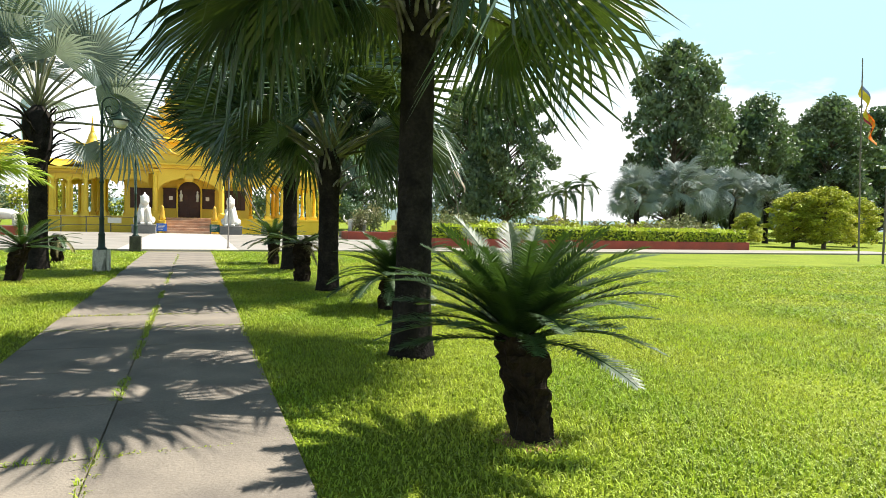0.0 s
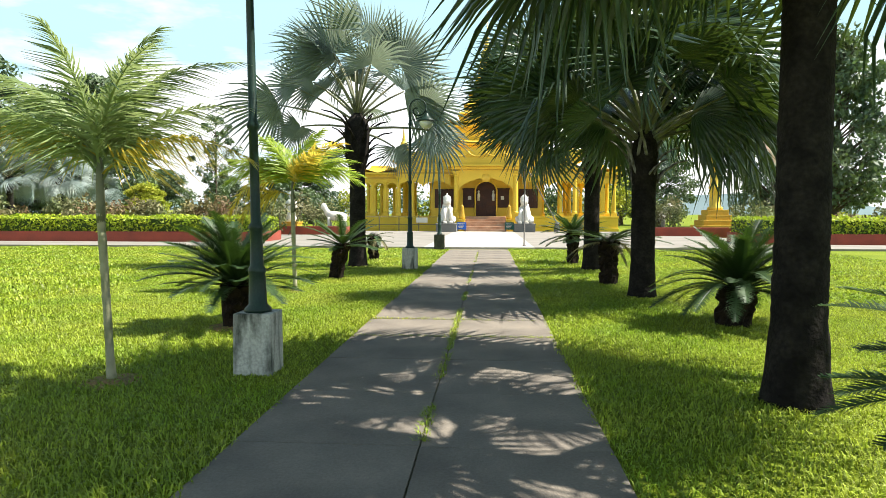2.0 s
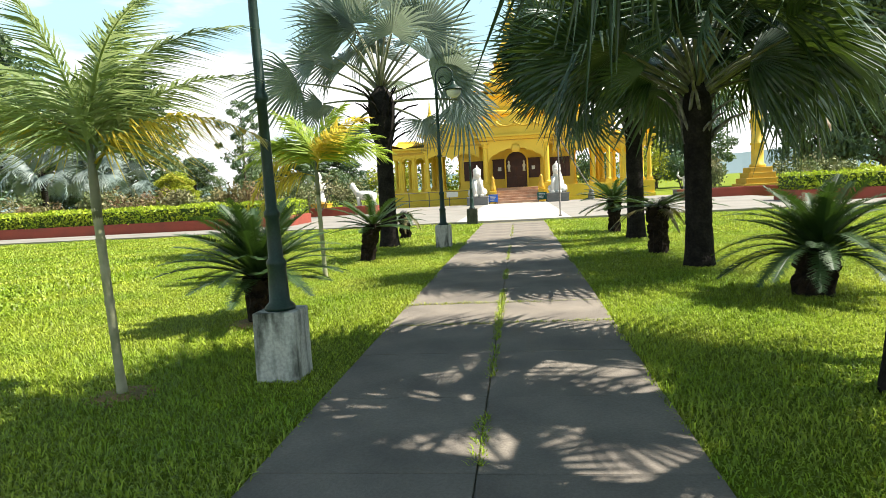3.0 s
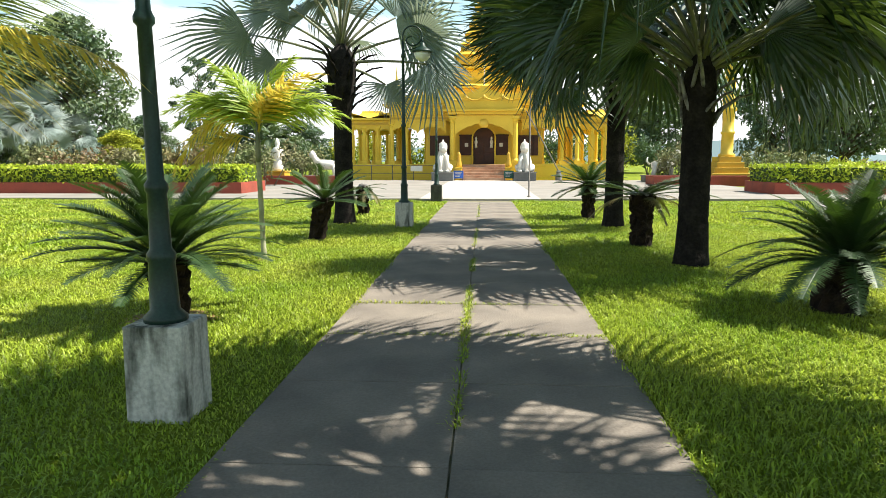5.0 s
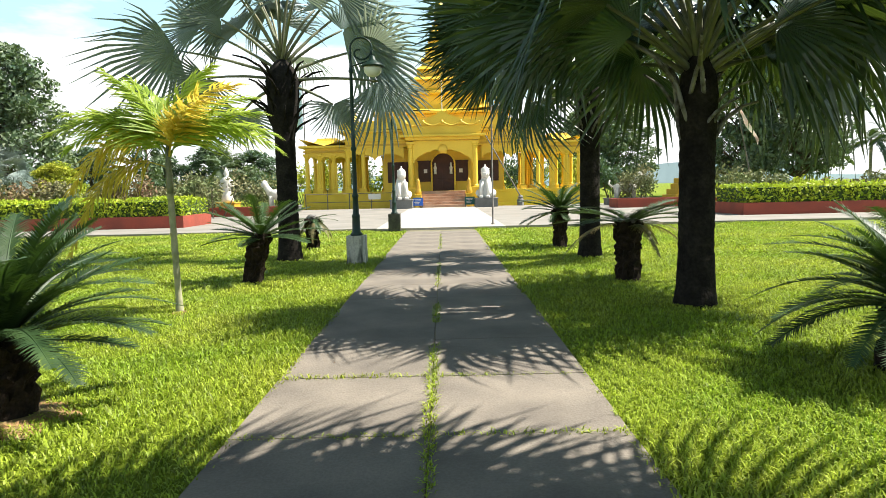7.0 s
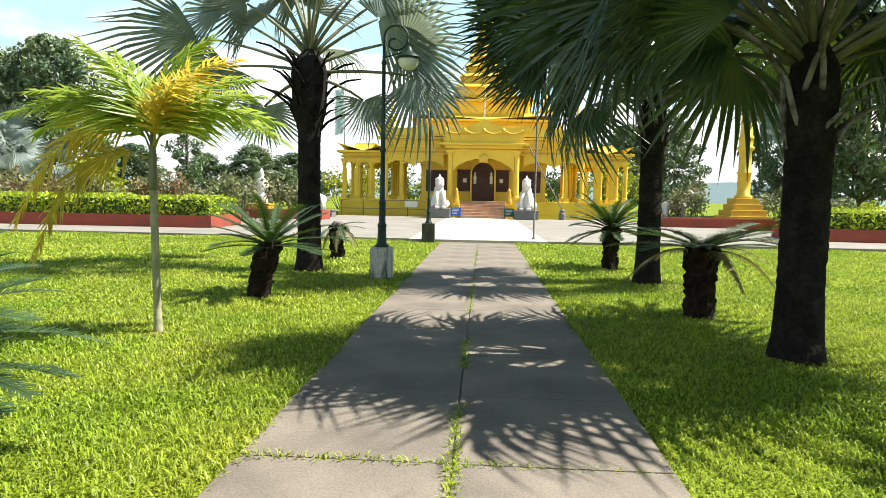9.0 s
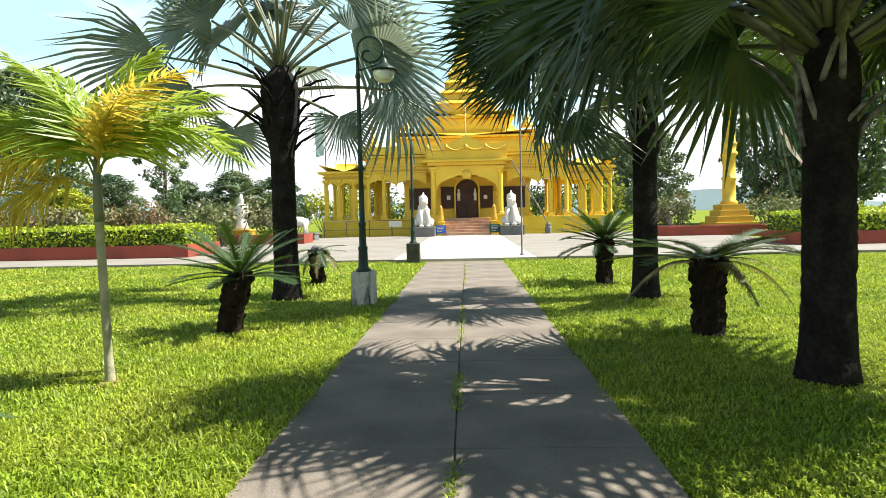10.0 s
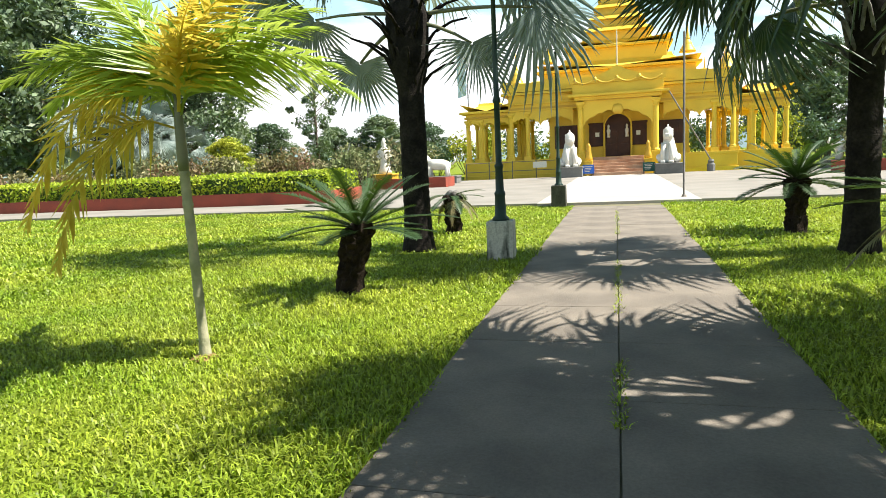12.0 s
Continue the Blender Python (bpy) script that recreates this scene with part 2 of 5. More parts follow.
def lathe(bm, prof, n=16, cx=0, cy=0, wob=0.0, lean=(0, 0), seed=0):
    """A turned form: prof is rows of (radius, height)."""
    rng = random.Random(seed)
    z0, z1 = prof[0][1], prof[-1][1]
    rings = []
    for r, z in prof:
        k = (z - z0) / max(1e-6, z1 - z0)
        ring = []
        for i in range(n):
            a = 2 * math.pi * i / n
            rr = r * (1 + wob * (rng.random() - 0.5))
            ring.append(bm.verts.new((cx + lean[0] * k + rr * math.cos(a), cy + lean[1] * k + rr * math.sin(a), z)))
        rings.append(ring)
    for a, b in zip(rings, rings[1:]):
        for i in range(n):
            j = (i + 1) % n
            bm.faces.new((a[i], a[j], b[j], b[i]))
    bm.faces.new(list(reversed(rings[0])))
    bm.faces.new(rings[-1])


def tube(bm, pts, radii, n=8):
    """A round bar along points."""
    pts = [Vector(p) for p in pts]
    rings = []
    side = None
    for i, p in enumerate(pts):
        d = (pts[min(i + 1, len(pts) - 1)] - pts[max(i - 1, 0)]).normalized()
        if side is None:
            side = d.orthogonal().normalized()
        side = (side - d * side.dot(d)).normalized()
        up = d.cross(side)
        r = radii[i] if isinstance(radii, (list, tuple)) else radii
        rings.append([bm.verts.new(p + (side * math.cos(2 * math.pi * k / n) + up * math.sin(2 * math.pi * k / n)) * r) for k in range(n)])
    for a, b in zip(rings, rings[1:]):
        for i in range(n):
            j = (i + 1) % n
            bm.faces.new((a[i], a[j], b[j], b[i]))
    bm.faces.new(list(reversed(rings[0])))
    bm.faces.new(rings[-1])


def outline(bm, pts, y0, y1):
    """A flat outline of (x, z) rows given depth from y0 to y1."""
    f = [bm.verts.new((x, y0, z)) for x, z in pts]
    b = [bm.verts.new((x, y1, z)) for x, z in pts]
    k = len(pts)
    bm.faces.new(f)
    bm.faces.new(list(reversed(b)))
    for i in range(k):
        j = (i + 1) % k
        bm.faces.new((f[j], f[i], b[i], b[j]))


# ---- setting: ground, path, plaza, beds ----
def sheet(name, x0, x1, y0, y1, z, material, label, category):
    ob = raw(name, [(x0, y0, z), (x1, y0, z), (x1, y1, z), (x0, y1, z)], [(0, 1, 2, 3)], material)
    return tagged(ob, label, category, kind="structure")


sheet("ground", -1500, 1500, -1500, 1500, 0.0, M_LAWN, "bright green mown lawn spreading to the horizon", "lawn")

path = raw("path", [(-1.2, -8, 0.006), (1.2, -8, 0.006), (1.2, 29.4, 0.006), (-1.2, 29.4, 0.006)], [(0, 1, 2, 3)], M_SOIL)
tagged(path, "grey concrete slab path with grassy joints across the lawn", "path", kind="structure")
plaza = new("plaza")
tagged(plaza, "pale sunlit concrete forecourt before the temple steps", "plaza", kind="structure")
for bay in ((-45, -2.3, 29.5, 32.9), (2.3, 45, 29.5, 32.9), (-14, -2.3, 32.908, 53.5), (2.3, 14, 32.908, 53.5)):
    bm = bmesh.new()
    box(bm, *bay, -0.2, 0.09, 0.01)
    part("paving_bay", bm, M_PLAZA, plaza)
bm = bmesh.new()
box(bm, -2.29, 2.29, 29.3, 53.5, -0.2, 0.096, 0.01)
part("middle_paving", bm, M_PLAZA2, plaza, "brighter pale concrete lane in line with the steps")


# ---- leaves ----
def fan_blade(radius, segs, spread, split, fold, droop, seed):
    """Mesh data of a palmate blade: pleated to the split, then free tapering fingers that bend down at their ends; the middle rib
    bows down too. The stalk joins at the origin, the blade runs to +x."""
    rng = random.Random(seed)
    vs, fs = [], []
    half = spread / segs / 2
    lobe = rng.uniform(0, 6.28)

    def reach(a):
        return radius * (0.78 + 0.22 * math.cos(a * 0.8)) * (1 + 0.05 * math.sin(a * 3 + lobe))

    def at(r, ang, up):
        x, y = r * math.cos(ang), r * math.sin(ang)
        wave = 0.05 * radius * (r / radius) ** 2 * math.sin(ang * 5 + lobe)
        return (x, y, fold * abs(y) - droop * 0.75 * (r / radius) ** 2 * radius + wave + up)
    deep = [split * rng.uniform(0.8, 1.12) for _ in range(segs + 1)]
    for i in range(segs + 1):
        a = (i / segs - 0.5) * spread
        ri = reach(a) * deep[i]
        vs += [at(0.03, a, 0), at(ri * 0.55, a, 0), at(ri, a, 0)]
    for i in range(segs):
        a = ((i + 0.5) / segs - 0.5) * spread
        ln = reach(a) * rng.uniform(0.86, 1.06)
        drop = droop * rng.uniform(0.5, 2.2) * radius
        tw = rng.uniform(-0.35, 0.35) * half
        ri = reach(a) * (deep[i] + deep[i + 1]) / 2
        rm = ri + (ln - ri) * 0.5
        ridge = ri * half * 0.6
        k = len(vs)
        p, q = i * 3, i * 3 + 3
        vs += [at(ri * 0.55, a, ridge * 0.55), at(ri, a, ridge), at(rm, a - half * 0.50 + tw, -drop * 0.12), at(rm, a + tw, -drop * 0.09 + ridge * 0.6),
               at(rm, a + half * 0.50 + tw, -drop * 0.12), at(ln, a + tw * 2, -drop * 0.55)]
        fs += [(p, k, p + 1), (p, q, k), (q, q + 1, k), (p + 1, k, k + 1, p + 2), (k, q + 1, q + 2, k + 1),
               (p + 2, k + 1, k + 3, k + 2), (k + 1, q + 2, k + 4, k + 3), (k + 2, k + 3, k + 5), (k + 3, k + 4, k + 5)]
    return vs, fs


def mesh_of(name, vs, fs, material, smooth=False):
    me = bpy.data.meshes.new(name)
    me.from_pydata(vs, [], fs)
    if smooth:
        me.shade_smooth()
    me.materials.append(material)
    return me


def stalk_mesh(name, length, r0, r1, sag, material, n=6):
    bm = bmesh.new()
    pts = [(length * t, 0, -sag * t * t) for t in (0, 0.25, 0.5, 0.75, 1.0)]
    tube(bm, pts, [r0 + (r1 - r0) * t for t in (0, 0.25, 0.5, 0.75, 1.0)], n)
    me = bpy.data.meshes.new(name)
    for fc in bm.faces:
        fc.smooth = True
    bm.to_mesh(me)
    bm.free()
    me.materials.append(material)
    return me


def fan_palm(x, y, trunk_h, r_base, r_mid, heart, petiole, radius, fronds, lo, hi, leaf, label, seed, lean=(0, 0), swell=0.0, turn=0.0,
             droop=0.22, hook=14, leaves=(), avoid=(0, 0), boot=None, stubs=14):
    """trunk_h: bare trunk; heart: height from which the leaf stalks rise; lo..hi: the stalks' rise in degrees.
    leaves: more leaves, each (compass angle, rise, stalk length, blade size, how far the blade bows down, its roll)."""
    boot = boot or M_BOOT
    rng = random.Random(seed)
    palm = empty("fan_palm", pose(x, y, 0), label, "palm tree", "fan palms along the path")
    bm = bmesh.new()
    prof = [(r_base * 1.22, -0.05), (r_base * 1.1, 0.06), (r_base, 0.22), (r_base * 0.93, 0.5)]
    z = 0.62
    while z < trunk_h - 0.1:
        k = z / trunk_h
        r = r_mid + (r_base * 0.9 - r_mid) * (1 - k) ** 2
        prof += [(r * 1.015, z), (r * 0.985, z + 0.05)]
        z += 0.12
    prof += [(r_mid * (1 + swell * 0.1), trunk_h - 0.05), (r_mid * (1 + swell * 0.4), trunk_h + 0.12), (r_mid * (1 + swell * 0.9), trunk_h + 0.32), (r_mid * (1 + swell * 1.2), heart - 0.25), (r_mid * (0.9 + swell * 0.7), heart), (r_mid * 0.5, heart + 0.2)]
    lathe(bm, prof, 22, wob=0.05, lean=lean, seed=seed)
    part("trunk", bm, M_TRUNK, palm, "dark ringed palm trunk", True)
    # split, pale bases of old leaf stalks clasping the head
    bases = []
    for v in range(3):
        stub = bmesh.new()
        ln = (0.42, 0.58, 0.34)[v]
        for s in (-1, 1):
            tube(stub, [(-0.02, s * 0.075, -0.16), (0.05, s * 0.055, 0.0), (0.12, s * 0.025, ln * 0.35), (0.17, 0, ln * 0.5)], [0.022, 0.025, 0.022, 0.018], 6)
        tube(stub, [(0.16, 0, ln * 0.45), (0.16 + ln * 0.35, 0, ln * 0.8), (0.16 + ln * 0.75, 0, ln)], [0.026, 0.021, 0.014], 6)
        st_me = bpy.data.meshes.new("leaf_stub")
        for fc in stub.faces:
            fc.smooth = True
        stub.to_mesh(st_me)
        stub.free()
        st_me.materials.append(boot)
        bases.append(st_me)
    for i in range(stubs):
        ob = new("leaf_stub", bases[i % 3])
        ob.parent = palm
        a = i * 2.4 + rng.random() * 0.4
        zz = trunk_h + 0.02 + (heart - trunk_h) * 0.9 * (i / stubs)
        kk = 0.8 + 0.5 * swell * min(1, (zz - trunk_h) / 0.4)
        ob.matrix_local = pose(lean[0] + r_mid * kk * math.cos(a), lean[1] + r_mid * kk * math.sin(a), zz, rng.uniform(-8, 8), rng.uniform(-12, 18), math.degrees(a)) @ Matrix.Scale(rng.uniform(0.8, 1.15) * r_mid / 0.2, 4)
    blades = []
    for v in range(5):
        vs, fs = fan_blade(radius * (0.94 + 0.04 * v), (34, 36, 30, 32, 28)[v], radians((205, 235, 180, 220, 165)[v]), (0.44, 0.48, 0.38, 0.45, 0.42)[v], (0.22, -0.25, 0.40, -0.42, 0.10)[v], droop * (0.6 + 0.35 * v), seed * 10 + v)
        blades.append(mesh_of("fan_blade", vs, fs, leaf))
    stalks = [stalk_mesh("leaf_stalk", petiole * k, 0.038, 0.02, petiole * 0.14, M_PETIOLE) for k in (0.6, 0.8, 1.0, 1.2)]
    rows = []
    for i in range(fronds):
        rise = lo + (hi - lo) * (i / max(1, fronds - 1)) ** 0.8
        az = turn + i * 137.5 + rng.uniform(-14, 14)
        if avoid[0] < az % 360 < avoid[1] and rise < 55:
            az += 110
        rows.append((az, rise, rng.uniform(0.55, 1.15), rng.uniform(0.85, 1.08), hook + rng.uniform(-8, 24) + max(0.0, 40 - rise) * 0.6, rng.choice((-1, 1)) * rng.uniform(10, 80)))
    for i, (az, rise, reach, size, bow, roll) in enumerate(rows + list(leaves)):
        s = min(range(4), key=lambda j: abs((0.6, 0.8, 1.0, 1.2)[j] - reach))
        k = reach / (0.6, 0.8, 1.0, 1.2)[s]
        ln = petiole * (0.6, 0.8, 1.0, 1.2)[s]
        frond = new("frond", stalks[s])
        frond.parent = palm
        frond.matrix_local = pose(lean[0], lean[1], heart - 0.3 + 0.5 * max(0.0, min(1.0, rise / 75))) @ pose(0, 0, 0, 0, 0, az) @ pose(0, 0, 0, 0, -rise, 0) @ Matrix.Scale(k, 4)
        blade = new("blade", blades[rng.randrange(5)])
        blade.parent = frond
        blade.matrix_local = pose(ln, 0, -petiole * 0.14) @ pose(0, 0, 0, roll, bow, rng.uniform(-10, 10)) @ Matrix.Scale(size / k, 4)
    return palm


def pinnate(length, pairs, leaflet, width, arch, seed, vee=25, plume=0.0, start=0.10, tip_short=0.35, droop=0.15, blunt=False):
    """Mesh data of a feather leaf along +x that arches down at its end: the leaflets grow out of the midrib."""
    rng = random.Random(seed)
    vs, fs = [], []

    def spine(t):
        return Vector((length * (t - 0.10 * arch * t ** 2), 0, length * arch * (0.18 * t - 0.55 * t ** 2.2)))
    ts = [0.0] + [start + (1 - start) * i / pairs for i in range(pairs + 1)]
    for t in ts:
        p = spine(t)
        w = 0.012 * (1 - 0.85 * t) * (0.8 + length * 0.3)
        vs += [tuple(p + Vector((0, w, 0))), tuple(p + Vector((0, -w, 0))), tuple(p + Vector((0, 0, w * 1.2)))]
    for i in range(len(ts) - 1):
        a, b = i * 3, i * 3 + 3
        fs += [(a, b, b + 2, a + 2), (a + 1, a + 2, b + 2, b + 1), (a, a + 1, b + 1, b)]
    for i in range(pairs):
        r0, r1 = (i + 1) * 3, (i + 2) * 3
        t = start + (1 - start) * (i + 0.5) / pairs
        p = spine(t)
        d = (spine(min(1, t + 0.02)) - spine(t - 0.02)).normalized()
        env = math.sin(math.pi * min(1, 0.22 + 0.78 * t) ** 0.8) * (1 - tip_short) + tip_short * (1 - 0.6 * t)
        if blunt:
            env = min(1.0, 0.5 + 1.5 * t) * min(1.0, 0.35 + 4.0 * (1 - t))
        for side in (-1, 1):
            ln = leaflet * max(0.25, env) * rng.uniform(0.88, 1.1)
            up = radians(vee + plume * rng.uniform(-60, 60))
            fwd = radians(26 + (14 if blunt else 30) * t + rng.uniform(-5, 5))
            out = Vector((0, side, 0)) * math.cos(up) + Vector((0, 0, 1)) * math.sin(up)
            dr = (d * math.sin(fwd) + out * math.cos(fwd)).normalized()
            wv = (d - dr * d.dot(dr)).normalized() * width * 0.5
            k = len(vs)
            j = 0 if side > 0 else 1
            mid = p + dr * ln * 0.4 + Vector((0, 0, -droop * ln * 0.12))
            end = p + dr * ln + Vector((0, 0, -droop * ln * rng.uniform(0.5, 1.2)))
            vs += [tuple(mid + wv), tuple(mid - wv), tuple(end)]
            fs += [(r0 + j, r1 + j, k, k + 1), (k + 1, k, k + 2)]
    return vs, fs


def cycad(x, y, trunk_h, r, fronds, length, label, seed, lo=-18, hi=72, lean=(0, 0), leaf=None, old=0, bend=1.0, width=0.0078, cone=False):
    rng = random.Random(seed)
    plant = empty("cycad", pose(x, y, 0), label, "cycad", "cycads along the path")
    bm = bmesh.new()
    prof = [(r * 1.25, -0.04), (r * 1.12, 0.05), (r, 0.14)]
    z = 0.2
    while z < trunk_h:
        prof.append((r * (0.84 + 0.34 * (z / trunk_h) ** 1.5 + rng.uniform(-0.05, 0.05)), z))
        z += 0.045
    prof += [(r * 0.9, trunk_h + 0.03), (r * 0.4, trunk_h + 0.09)]
    lathe(bm, prof, 26, wob=0.06, lean=lean, seed=seed)
    # knobbed all over with old leaf bases
    bm.verts.ensure_lookup_table()
    for i, v in enumerate(bm.verts):
        row, j = divmod(i, 26)
        if 1 < row < len(prof) - 1:
            k = (v.co.z + 0.04) / (trunk_h + 0.1)
            c = Vector((lean[0] * k, lean[1] * k, v.co.z))
            push = rng.uniform(0.02, 0.055) if rng.random() < 0.45 else rng.uniform(-0.02, 0.01)
            v.co += (v.co - c).normalized() * push + Vector((0, 0, 0.03 if push > 0 else 0))
    part("trunk", bm, M_CYTRUNK, plant, "stout dark trunk rough with old leaf bases")
    if cone:
        bm = bmesh.new()
        lathe(bm, [(0.13, trunk_h), (0.15, trunk_h + 0.04), (0.14, trunk_h + 0.08), (0.12, trunk_h + 0.12), (0.08, trunk_h + 0.15), (0.02, trunk_h + 0.17)], 16, cx=lean[0], cy=lean[1], wob=0.5, seed=seed + 5)
        part("cone", bm, M_BOOT, plant, "brown woolly seed cone", True)
    metas = []
    for v in range(4):
        vs, fs = pinnate(length * (0.9 + 0.07 * v), 84, 0.155 * length / 1.1, width, bend * (0.35 + 0.22 * v), seed * 7 + v, vee=18, plume=0.10, start=0.12, droop=0.2, blunt=True)
        metas.append(mesh_of("cycad_frond", vs, fs, leaf or M_CYLEAF))
    dry = None
    if old:
        vs, fs = pinnate(length * 0.95, 50, 0.19, width, 1.1, seed * 7 + 9, vee=8, start=0.15, droop=0.5)
        dry = mesh_of("cycad_old_frond", vs, fs, M_CYDRY)
    for i in range(fronds):
        k = i / max(1, fronds - 1)
        rise = lo + (hi - lo) * k ** 0.9 + rng.uniform(-6, 6)
        az = i * 137.5 + rng.uniform(-9, 9)
        ob = new("frond", dry if i < old else metas[rng.randrange(4)])
        ob.parent = plant
        ob.matrix_local = pose(lean[0], lean[1], trunk_h - 0.02 + 0.06 * k) @ pose(0, 0, 0, 0, 0, az) @ pose(0, 0, 0, rng.uniform(-8, 8), -rise, 0) @ Matrix.Scale(rng.uniform(0.85, 1.05), 4)
    return plant


def feather_palm(x, y, trunk_h, r, length, rises, leaf, label, seed, lean=(0, 0), turn=0.0, leaflet=0.42, width=0.032, arch=1.0, plume=0.55, yellow=(), droop=0.5, pairs=60, bare=0.12):
    """rises: degrees of each frond, set round the shaft by the golden angle from turn; or rows of (rise, azimuth, how bent: 0, 1 or 2)."""
    rng = random.Random(seed)
    palm = empty("feather_palm", pose(x, y, 0), label, "palm tree")
    bm = bmesh.new()
    prof = [(r * 1.5, -0.03), (r * 1.25, 0.05), (r * 1.05, 0.2)]
    z = 0.3
    while z < trunk_h:
        prof += [(r, z), (r * 1.0, z + 0.19), (r * 1.10, z + 0.205), (r * 1.10, z + 0.222)]
        z += 0.24
    prof += [(r * 0.95, trunk_h)]
    lathe(bm, prof, 14, lean=lean, wob=0.03, seed=seed)
    part("trunk", bm, M_YTRUNK, palm, "slender pale grey ringed trunk", True)
    bm = bmesh.new()
    lathe(bm, [(r * 1.0, trunk_h - 0.02), (r * 1.12, trunk_h + 0.08), (r * 0.95, trunk_h + 0.35), (r * 0.45, trunk_h + 0.62)], 12, cx=lean[0], cy=lean[1])
    part("crownshaft", bm, M_PETIOLE, palm, "smooth green crownshaft", True)
    metas, ymet = [], []
    for v in range(3):
        vs, fs = pinnate(length * (0.9 + 0.1 * v), pairs, leaflet, width, arch * (0.55, 1.0, 1.45)[v], seed * 3 + v, vee=6, plume=plume, start=bare, droop=droop)
        metas.append(mesh_of("feather_frond", vs, fs, leaf))
        ymet.append(mesh_of("feather_frond", vs, fs, M_FOXY))
    for i, item in enumerate(rises):
        rise, az, bend = item if isinstance(item, tuple) else (item, turn + i * 137.5, i % 3)
        ob = new("frond", (ymet if i in yellow else metas)[bend])
        ob.parent = palm
        ob.matrix_local = pose(lean[0], lean[1], trunk_h + 0.30 + 0.02 * i) @ pose(0, 0, 0, 0, 0, az) @ pose(0, 0, 0, rng.uniform(-10, 10), -rise, 0)
    return palm


# ---- the planted rows along the path ----
# leaves of the first palm on the side towards the temple
OVER_NORTH = ((75, 28, 1.1, 1.1, 24, 10), (95, 38, 1.1, 1.1, 20, -10), (115, 28, 1.2, 1.1, 22, 8), (130, 44, 1.2, 1.1, 18, 0), (92, 20, 1.1, 1.1, 26, -6))
fan_palm(2.85, 7.75, 3.45, 0.235, 0.185, 4.15, 1.55, 1.45, 34, 12, 82, M_FAN, "tall fan palm with a thick dark trunk beside the path", 3, turn=20,
         leaves=((182, 4, 1.1, 1.1, 36, 25), (205, 12, 1.0, 1.1, 30, -35), (160, 10, 1.1, 1.05, 28, 30), (5, 16, 1.0, 1.05, 42, 20), (-24, 14, 1.0, 1.0, 38, -20), (140, 20, 1.0, 1.0, 30, -20), (40, 20, 1.2, 1.1, 25, 10), (215, 22, 1.1, 1.1, 24, 10), (200, 32, 1.2, 1.1, 20, -10), (165, 28, 1.2, 1.1, 20, 10), (185, 46, 1.2, 1.1, 15, 0), (150, 42, 1.1, 1.1, 18, 12)) + OVER_NORTH)
# short-stalked leaves close about the head of the second palm
NEAR_HEAD = ((10, 32, 0.6, 1.0, 46, 40), (120, 34, 0.6, 1.0, 46, 35), (330, 44, 0.6, 1.0, 44, 50), (190, 58, 0.7, 1.05, 36, 60))
fan_palm(3.14, 14.2, 2.05, 0.230, 0.205, 2.75, 1.5, 1.45, 24, 36, 84, M_FAN, "broad fan palm with spreading dark green leaves on the lawn", 5, turn=65, swell=0.08, stubs=9,
         leaves=((-8, 44, 0.9, 1.25, 22, 62), (20, 32, 1.1, 1.1, 38, 40), (-35, 36, 1.0, 1.1, 38, -35), (188, 40, 0.9, 1.05, 24, 60), (170, 52, 1.0, 1.1, 22, -55), (205, 36, 1.0, 0.95, 36, 30), (150, 36, 1.1, 1.0, 36, -40), (200, 62, 1.1, 1.1, 20, 75), (-20, 64, 1.1, 1.15, 20, -70), (-15, 36, 1.0, 1.05, 34, 45), (28, 34, 1.0, 1.05, 34, -45), (175, 34, 1.2, 1.1, 30, 50)) + NEAR_HEAD)
# the leaves of the third palm that reach over the path
OVER_PATH = ((178, 36, 1.2, 1.1, 36, 70), (186, 52, 1.2, 1.15, 30, -70), (190, 62, 1.2, 1.2, 40, 60), (180, 74, 1.2, 1.2, 40, 80), (183, 45, 1.35, 1.1, 42, 55), (181, 40, 1.5, 1.1, 30, 65), (176, 52, 1.5, 1.15, 40, -65), (187, 30, 1.45, 1.0, 35, 60), (205, 38, 1.5, 1.1, 34, 50), (212, 50, 1.5, 1.15, 40, -50), (198, 58, 1.55, 1.2, 45, 60), (208, 30, 1.35, 1.0, 36, 55))
fan_palm(3.08, 19.6, 2.45, 0.230, 0.195, 3.4, 1.75, 1.3, 18, 22, 82, M_FAN, "fan palm with dark hanging leaves beside the path", 8, turn=110, swell=0.08,
         leaves=((182, 20, 1.15, 1.0, 38, 48), (176, 28, 1.2, 1.05, 30, -62), (190, 40, 1.1, 1.05, 26, 70), (196, 16, 0.8, 0.9, 50, 25), (168, 12, 0.65, 0.9, 58, -30), (172, 50, 1.15, 1.05, 22, 78),
                 (205, 28, 0.8, 0.95, 40, 55), (4, 16, 1.1, 0.95, 46, 40), (-12, 30, 1.1, 1.05, 36, -60), (10, 44, 1.0, 1.1, 30, 70), (-25, 10, 0.75, 0.9, 54, 20)) + OVER_PATH)
